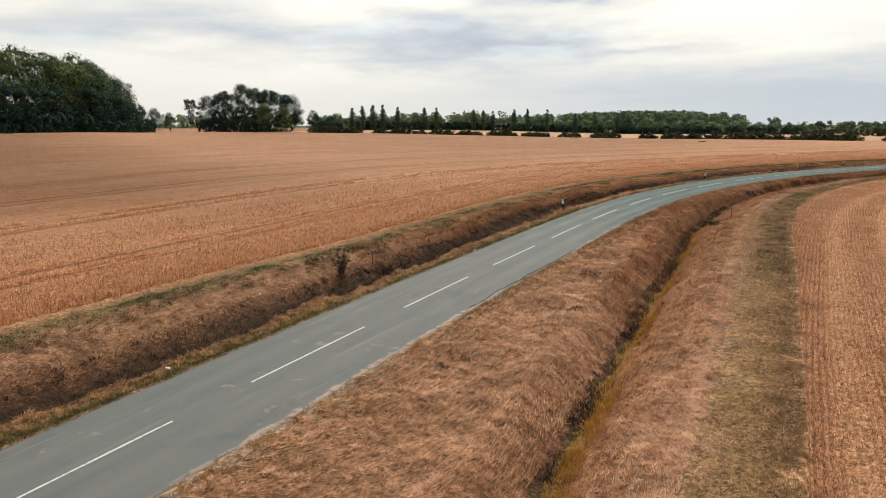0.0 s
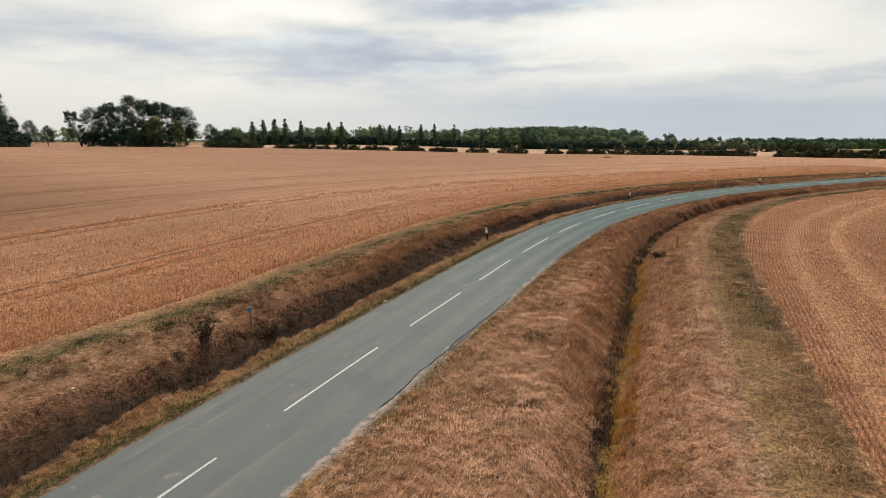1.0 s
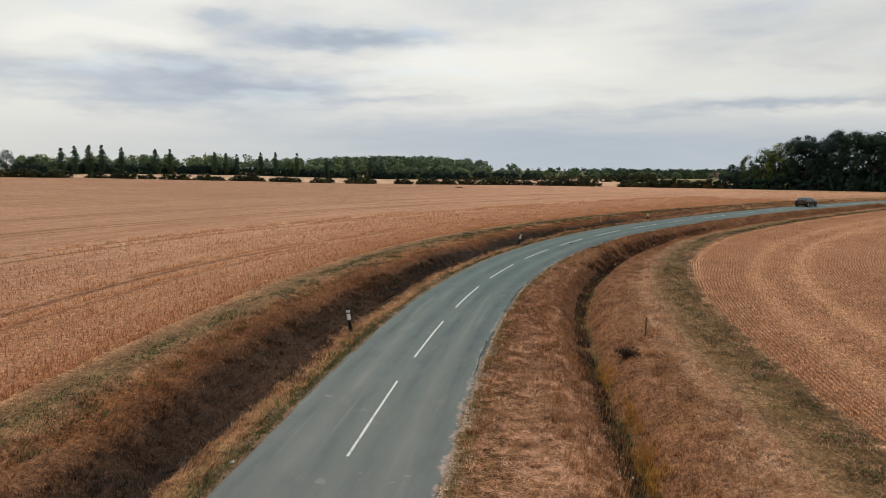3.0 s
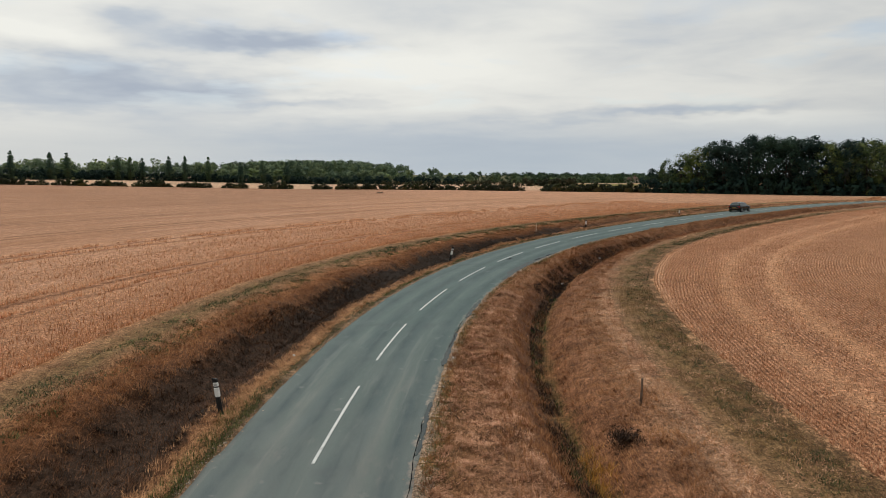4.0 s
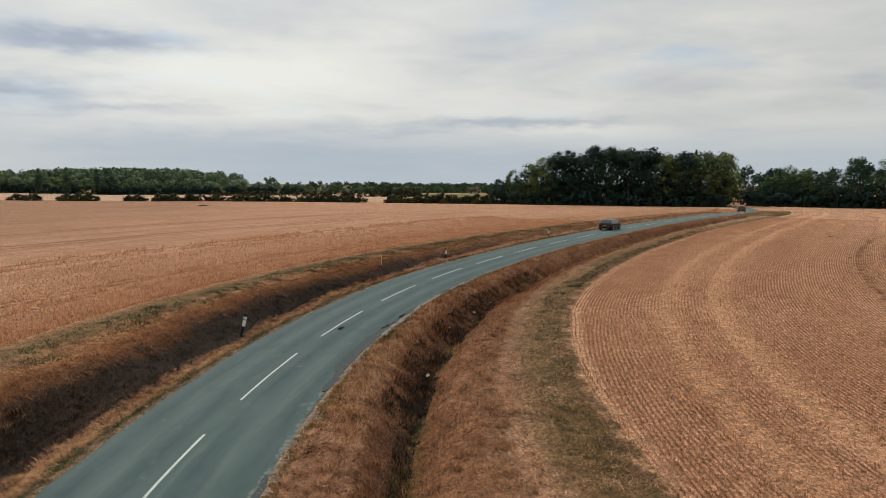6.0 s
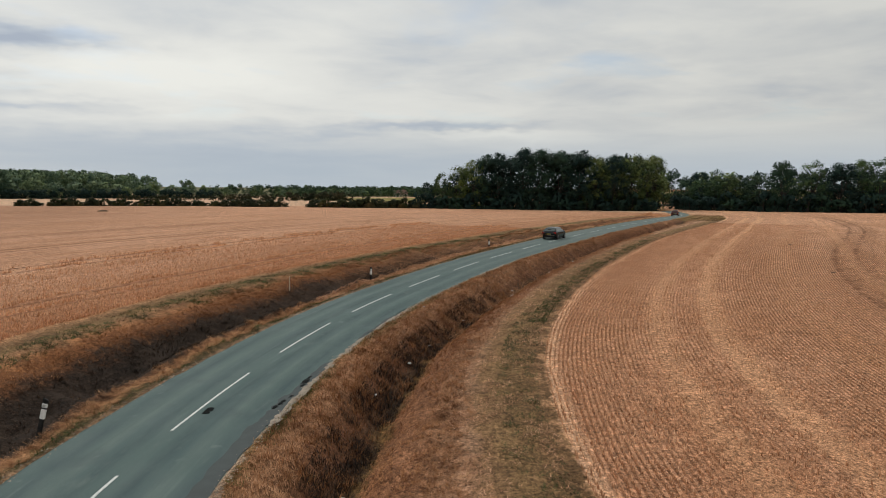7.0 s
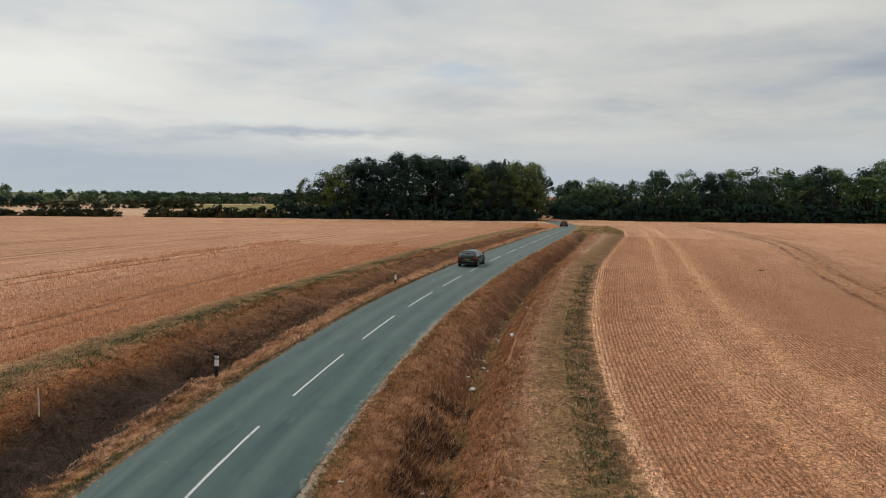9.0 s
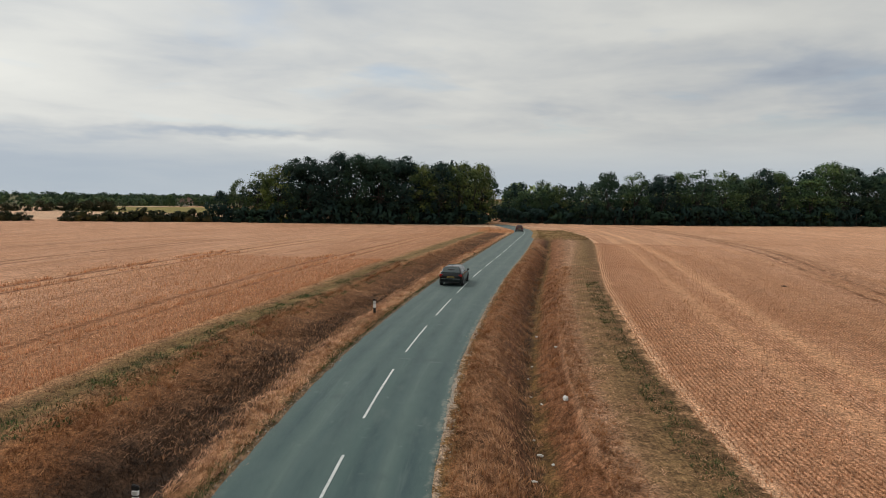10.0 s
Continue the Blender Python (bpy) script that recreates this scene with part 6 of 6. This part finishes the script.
M_TYRE = surface("tyre_rubber", (0.018, 0.018, 0.018), (0.035, 0.034, 0.032), 9.0, 0.85, fine=60.0, bump=0.3)
M_RIM = surface("alloy_rim", (0.55, 0.56, 0.57), (0.42, 0.43, 0.44), 9.0, 0.3, 0.9, fine=60.0, bump=0.05)
M_TAIL = surface("tail_lamp_lens", (0.42, 0.015, 0.015), (0.30, 0.01, 0.01), 9.0, 0.15, fine=60.0, bump=0.0, spec=0.6)
M_HEAD = surface("headlamp_lens", (0.6, 0.62, 0.64), (0.5, 0.52, 0.54), 9.0, 0.12, fine=60.0, bump=0.0, spec=0.6)
M_PLATE = surface("yellow_plate", (0.40, 0.29, 0.05), (0.34, 0.24, 0.04), 9.0, 0.5, fine=60.0, bump=0.0)
M_TRIM = surface("dark_trim", (0.014, 0.014, 0.015), (0.03, 0.03, 0.03), 6.0, 0.6, fine=50.0, bump=0.1)
M_CHROME = surface("chrome", (0.7, 0.7, 0.7), (0.6, 0.6, 0.6), 9.0, 0.12, 1.0, fine=60.0, bump=0.0)


def loft(bm, rings, close=False):
    made = [[bm.verts.new(p) for p in ring] for ring in rings]
    for a, b in zip(made[:-1], made[1:]):
        for k in range(len(a) - 1):
            bm.faces.new((a[k], a[k + 1], b[k + 1], b[k]))
    return made


def car(s, o, body_mat, name, label, tail=1.0, roof_z=1.41):
    """A five-door hatchback, front towards +y."""
    root = new(name)
    x, y = [float(v) for v in spot(s, o)]
    ang = math.degrees(math.atan2(float(np.interp(s, RS, TY)), float(np.interp(s, RS, TX)))) - 90
    x2, y2 = [float(v) for v in spot(s + 2, o)]
    rise = math.degrees(math.atan2(float(lie(x2, y2) - lie(x, y)), 2.0))
    root.matrix_world = pose(x, y, float(lie(x, y)) + 0.025, rise, 0, ang)
    # lower body: stations from tail to nose: y, half width, shoulder height, bottom height, bonnet or boot height at the middle
    st = [(-2.10, 0.66, 0.78, 0.42, 0.80), (-2.06, 0.78, 0.88, 0.30, 0.92), (-1.90, 0.845, 0.95, 0.23, 0.99), (-1.5, 0.868, 0.965, 0.20, 1.0), (-0.9, 0.875, 0.955, 0.19, 0.99), (0.0, 0.875, 0.935, 0.19, 0.97),
          (0.75, 0.875, 0.915, 0.19, 0.97), (1.15, 0.87, 0.895, 0.20, 0.955), (1.6, 0.855, 0.85, 0.21, 0.895), (1.9, 0.80, 0.77, 0.24, 0.80), (2.06, 0.70, 0.66, 0.30, 0.68), (2.13, 0.56, 0.55, 0.40, 0.57)]
    bm = bmesh.new()
    rings = []
    for yy, w, sh, lo, top in st:
        half = [(w * 0.86, lo), (w * 0.97, lo + 0.09), (w * 0.985, lo + 0.22), (w, lo + (sh - lo) * 0.62), (w * 0.985, sh - 0.07), (w * 0.945, sh), (w * 0.80, sh + (top - sh) * 0.55), (w * 0.45, top), (0, top + 0.012)]
        rings.append([(-a, yy, b) for a, b in half] + [(a, yy, b) for a, b in half[-2::-1]])
    made = loft(bm, rings)
    bm.faces.new(made[0]), bm.faces.new(made[-1][::-1])
    for a, b in zip(made[:-1], made[1:]):
        bm.faces.new((a[-1], a[0], b[0], b[-1]))
    bmesh.ops.recalc_face_normals(bm, faces=bm.faces)
    body = part("body", bm, body_mat, root, smooth_shade=True)
    # cabin: y at belt, y at roof
    belt = lambda yy: float(np.interp(yy, [c[0] for c in st], [c[2] for c in st]))
    tr = roof_z
    rear_b, rear_t, front_b, front_t = -2.0, -1.40, 1.20, 0.38
    bm = bmesh.new()
    rings = []
    prof_c = [(rear_b, 0.0), (-1.90, 0.24), (-1.74, 0.56), (-1.58, 0.82), (rear_t, 0.94), (-1.1, 0.975), (-0.6, 1.0), (0.0, 0.99), (front_t, 0.93), (0.66, 0.70), (0.94, 0.36), (front_b, 0.0)]
    for yy, u in prof_c:
        zb0 = belt(yy) - 0.02
        zt = zb0 + (tr - zb0) * u if u < 0.9 else 0.95 + (tr - 0.95) * (u if u < 1 else 1)
        wb, wt = 0.80, 0.80 - 0.275 * min(u, 1) ** 1.05
        half = [(wb, zb0), (wb - (wb - wt) * 0.55, zb0 + (zt - zb0) * 0.62), (wt, zb0 + (zt - zb0) * 0.93), (wt * 0.88, zt), (wt * 0.45, zt + 0.02 * min(u, 1)), (0, zt + 0.028 * min(u, 1))]
        rings.append([(-a, yy, b) for a, b in half] + [(a, yy, b) for a, b in half[-2::-1]])
    loft(bm, rings)
    bmesh.ops.recalc_face_normals(bm, faces=bm.faces)
    cabin = part("cabin", bm, body_mat, root, smooth_shade=True)

    def pane(nm, pts, material, thick, label=""):
        """A slightly domed panel through outline points, pushed out along its normal."""
        b2 = bmesh.new()
        vs = [Vector(p) for p in pts]
        nrm = (vs[1] - vs[0]).cross(vs[2] - vs[0]).normalized()
        mid = sum(vs, Vector()) / len(vs)
        if nrm.dot(mid - Vector((0, mid.y * 0.6, 0.8))) < 0:
            nrm.negate()
        outer = [b2.verts.new(v + nrm * thick) for v in vs]
        inner = [b2.verts.new(v - nrm * 0.03) for v in vs]
        b2.faces.new(outer)
        for k in range(len(vs)):
            j = (k + 1) % len(vs)
            b2.faces.new((outer[k], outer[j], inner[j], inner[k]))
        bmesh.ops.recalc_face_normals(b2, faces=b2.faces)
        return part(nm, b2, material, root, label)

    # rear and front screens
    pane("rear_window", [(-0.67, -1.93, 1.0), (0.67, -1.93, 1.0), (0.545, -1.575, 1.345), (-0.545, -1.575, 1.345)], M_CARGLASS, 0.02)
    pane("windscreen", [(-0.66, 1.07, 1.0), (0.66, 1.07, 1.0), (0.50, 0.48, 1.36), (-0.50, 0.48, 1.36)], M_CARGLASS, 0.02)
    for sg in (-1, 1):
        def sx(z):
            return sg * (0.80 - 0.275 * 0.55 * min((z - 0.93) / 0.29, 1.0) - 0.275 * 0.45 * max((z - 1.22) / 0.15, 0.0) + 0.006)
        pane("side_window", [(sx(0.99), -0.42, 0.99), (sx(0.985), 0.86, 0.985), (sx(1.30), 0.36, 1.30), (sx(1.33), -0.36, 1.33)], M_CARGLASS, 0.012)
        pane("side_window", [(sx(1.0), -1.32, 1.0), (sx(0.99), -0.50, 0.99), (sx(1.33), -0.44, 1.33), (sx(1.31), -1.22, 1.31)], M_CARGLASS, 0.012)
        pane("quarter_window", [(sx(1.03), -1.62, 1.03), (sx(1.0), -1.38, 1.0), (sx(1.30), -1.28, 1.30), (sx(1.24), -1.42, 1.24)], M_CARGLASS, 0.012)
        # lamps
        b2 = bmesh.new()
        box(b2, sg * 0.52 if sg > 0 else -0.83, sg * 0.83 if sg > 0 else -0.52, -2.085, -1.86, 0.70, 0.90, 0.03)
        part("tail_light", b2, M_TAIL, root, "red tail lamp lens")
        b2 = bmesh.new()
        box(b2, sg * 0.46 if sg > 0 else -0.77, sg * 0.77 if sg > 0 else -0.46, 1.82, 2.05, 0.60, 0.73, 0.03)
        part("headlight", b2, M_HEAD, root, "clear headlamp lens")
        # mirror
        b2 = bmesh.new()
        box(b2, sg * 0.86 if sg > 0 else -1.03, sg * 1.03 if sg > 0 else -0.86, 0.62, 0.76, 0.94, 1.07, 0.035)
        part("wing_mirror", b2, body_mat, root)
        for yy in (-1.05, 0.05):
            b2 = bmesh.new()
            box(b2, sg * 0.862 if sg > 0 else -0.885, sg * 0.885 if sg > 0 else -0.862, yy, yy + 0.2, 0.80, 0.83, 0.008)
            part("door_handle", b2, M_TRIM, root)
        b2 = bmesh.new()
        box(b2, sg * 0.835 if sg > 0 else -0.875, sg * 0.875 if sg > 0 else -0.835, -0.95, 0.95, 0.175, 0.25, 0.015)
        part("side_sill", b2, M_TRIM, root)
        # wheels in dark arches
        for yy in (-1.33, 1.33):
            b2 = bmesh.new()
            tube(b2, [Vector((sg * 0.70, yy, 0.33)), Vector((sg * 0.872, yy, 0.33)), Vector((sg * 0.882, yy, 0.33))], [0.385, 0.385, 0.37], 24)
            part("wheel_arch", b2, M_TRIM, root)
            wheel = new("wheel")
            wheel.parent = root
            wheel.matrix_local = pose(sg * 0.80, yy, 0.315)
            b2 = bmesh.new()
            prof_t = [(-0.10, 0.235), (-0.105, 0.29), (-0.085, 0.313), (0.085, 0.313), (0.105, 0.29), (0.10, 0.235)]
            rr = []
            for k in range(25):
                t = 2 * math.pi * k / 24
                rr.append([(px_, pr_ * math.cos(t), pr_ * math.sin(t)) for px_, pr_ in prof_t])
            loft(b2, rr)
            bmesh.ops.remove_doubles(b2, verts=b2.verts, dist=1e-4)
            bmesh.ops.recalc_face_normals(b2, faces=b2.faces)
            part("tyre", b2, M_TYRE, wheel, smooth_shade=True)
            b2 = bmesh.new()
            fx_ = sg * 0.088
            for k in range(7):
                t = 2 * math.pi * k / 7
                c, s_ = math.cos(t), math.sin(t)
                q = [(0.05, -0.028), (0.235, -0.02), (0.235, 0.02), (0.05, 0.028)]
                o1 = [b2.verts.new((fx_, a * c - b * s_, a * s_ + b * c)) for a, b in q]
                o2 = [b2.verts.new((fx_ - sg * 0.04, a * c - b * s_, a * s_ + b * c)) for a, b in q]
                b2.faces.new(o1)
                for i in range(4):
                    b2.faces.new((o1[i], o1[(i + 1) % 4], o2[(i + 1) % 4], o2[i]))
            tube(b2, [Vector((fx_ - sg * 0.05, 0, 0)), Vector((fx_ + sg * 0.006, 0, 0))], [0.06, 0.05], 12)
            rr = []
            for k in range(25):
                t = 2 * math.pi * k / 24
                rr.append([(a, b * math.cos(t), b * math.sin(t)) for a, b in ((fx_ - sg * 0.03, 0.215), (fx_ + sg * 0.004, 0.222), (fx_ + sg * 0.004, 0.242), (fx_ - sg * 0.03, 0.245))])
            loft(b2, rr)
            bmesh.ops.recalc_face_normals(b2, faces=b2.faces)
            part("rim", b2, M_RIM, wheel)
    for nm, bx, m, bv in (
            ("number_plate", (-0.26, 0.26, -2.125, -2.09, 0.615, 0.725), M_PLATE, 0.004), ("rear_bumper", (-0.74, 0.74, -2.135, -1.95, 0.34, 0.58), body_mat, 0.04), ("bumper_strip", (-0.72, 0.72, -2.145, -2.12, 0.535, 0.565), M_CHROME, 0.006),
            ("diffuser", (-0.60, 0.60, -2.10, -1.9, 0.24, 0.36), M_TRIM, 0.02), ("badge", (-0.045, 0.045, -2.07, -2.03, 0.865, 0.925), M_CHROME, 0.02), ("roof_spoiler", (-0.47, 0.47, -1.56, -1.30, roof_z - 0.075, roof_z - 0.045), body_mat, 0.012),
            ("aerial", (-0.015, 0.015, -1.3, -1.18, roof_z + 0.0, roof_z + 0.075), M_TRIM, 0.008), ("grille", (-0.30, 0.30, 2.02, 2.14, 0.50, 0.62), M_TRIM, 0.02), ("front_bumper", (-0.66, 0.66, 1.95, 2.12, 0.26, 0.46), body_mat, 0.05)):
        b2 = bmesh.new()
        box(b2, *bx, bv)
        ob = part(nm, b2, m, root)
        if nm == "number_plate":
            for k in range(7):
                b3 = bmesh.new()
                cx = -0.21 + 0.066 * k + (0.02 if k > 3 else 0)
                box(b3, cx, cx + 0.042, -2.130, -2.124, 0.638, 0.702)
                part("plate_bar", b3, M_TRIM, ob)
    b2 = bmesh.new()
    tube(b2, [Vector((-0.45, -1.9, 0.27)), Vector((-0.45, -2.13, 0.27))], [0.04, 0.042], 12)
    part("exhaust", b2, M_CHROME, root)
    b2 = bmesh.new()
    tube(b2, [Vector((0.05, -1.97, 1.06)), Vector((0.35, -1.92, 1.14))], [0.012, 0.008], 5)
    part("rear_wiper", b2, M_TRIM, root)
    return tagged(root, label, "car")


car(134.0, -0.95, paint("dark_car_paint", (0.004, 0.0065, 0.0075), (0.012, 0.013, 0.013)), "hatchback_car", "dark grey-black five-door hatchback on the road")
car(241.0, -1.2, paint("maroon_car_paint", (0.05, 0.014, 0.012), (0.09, 0.06, 0.05)), "saloon_car", "dark maroon car far ahead on the road", roof_z=1.46)


def soil_heap(x, y, w, h, seed):
    r = np.random.RandomState(seed)
    bm = bmesh.new()
    bmesh.ops.create_icosphere(bm, subdivisions=3, radius=1.0)
    for v in bm.verts:
        k = 1 + r.uniform(-0.18, 0.18)
        v.co = Vector((v.co.x * w * k, v.co.y * w * 0.6 * k, v.co.z * h * k))
    ob = part("soil_heap", bm, M_HEAP, smooth_shade=True)
    ob.location = (x, y, stand(x, y))
    return tagged(ob, "low dark heap of soil and straw in the stubble", "heap")


M_HEAP = surface("dark_soil", (0.06, 0.035, 0.022), (0.13, 0.075, 0.045), 1.5, 0.95, fine=9.0, bump=0.8, dist=0.08)
soil_heap(-27, 287, 1.5, 0.38, 601)
soil_heap(58.5, 127.0, 0.32, 0.1, 602)
soil_heap(42.9, 107.8, 0.22, 0.09, 603)
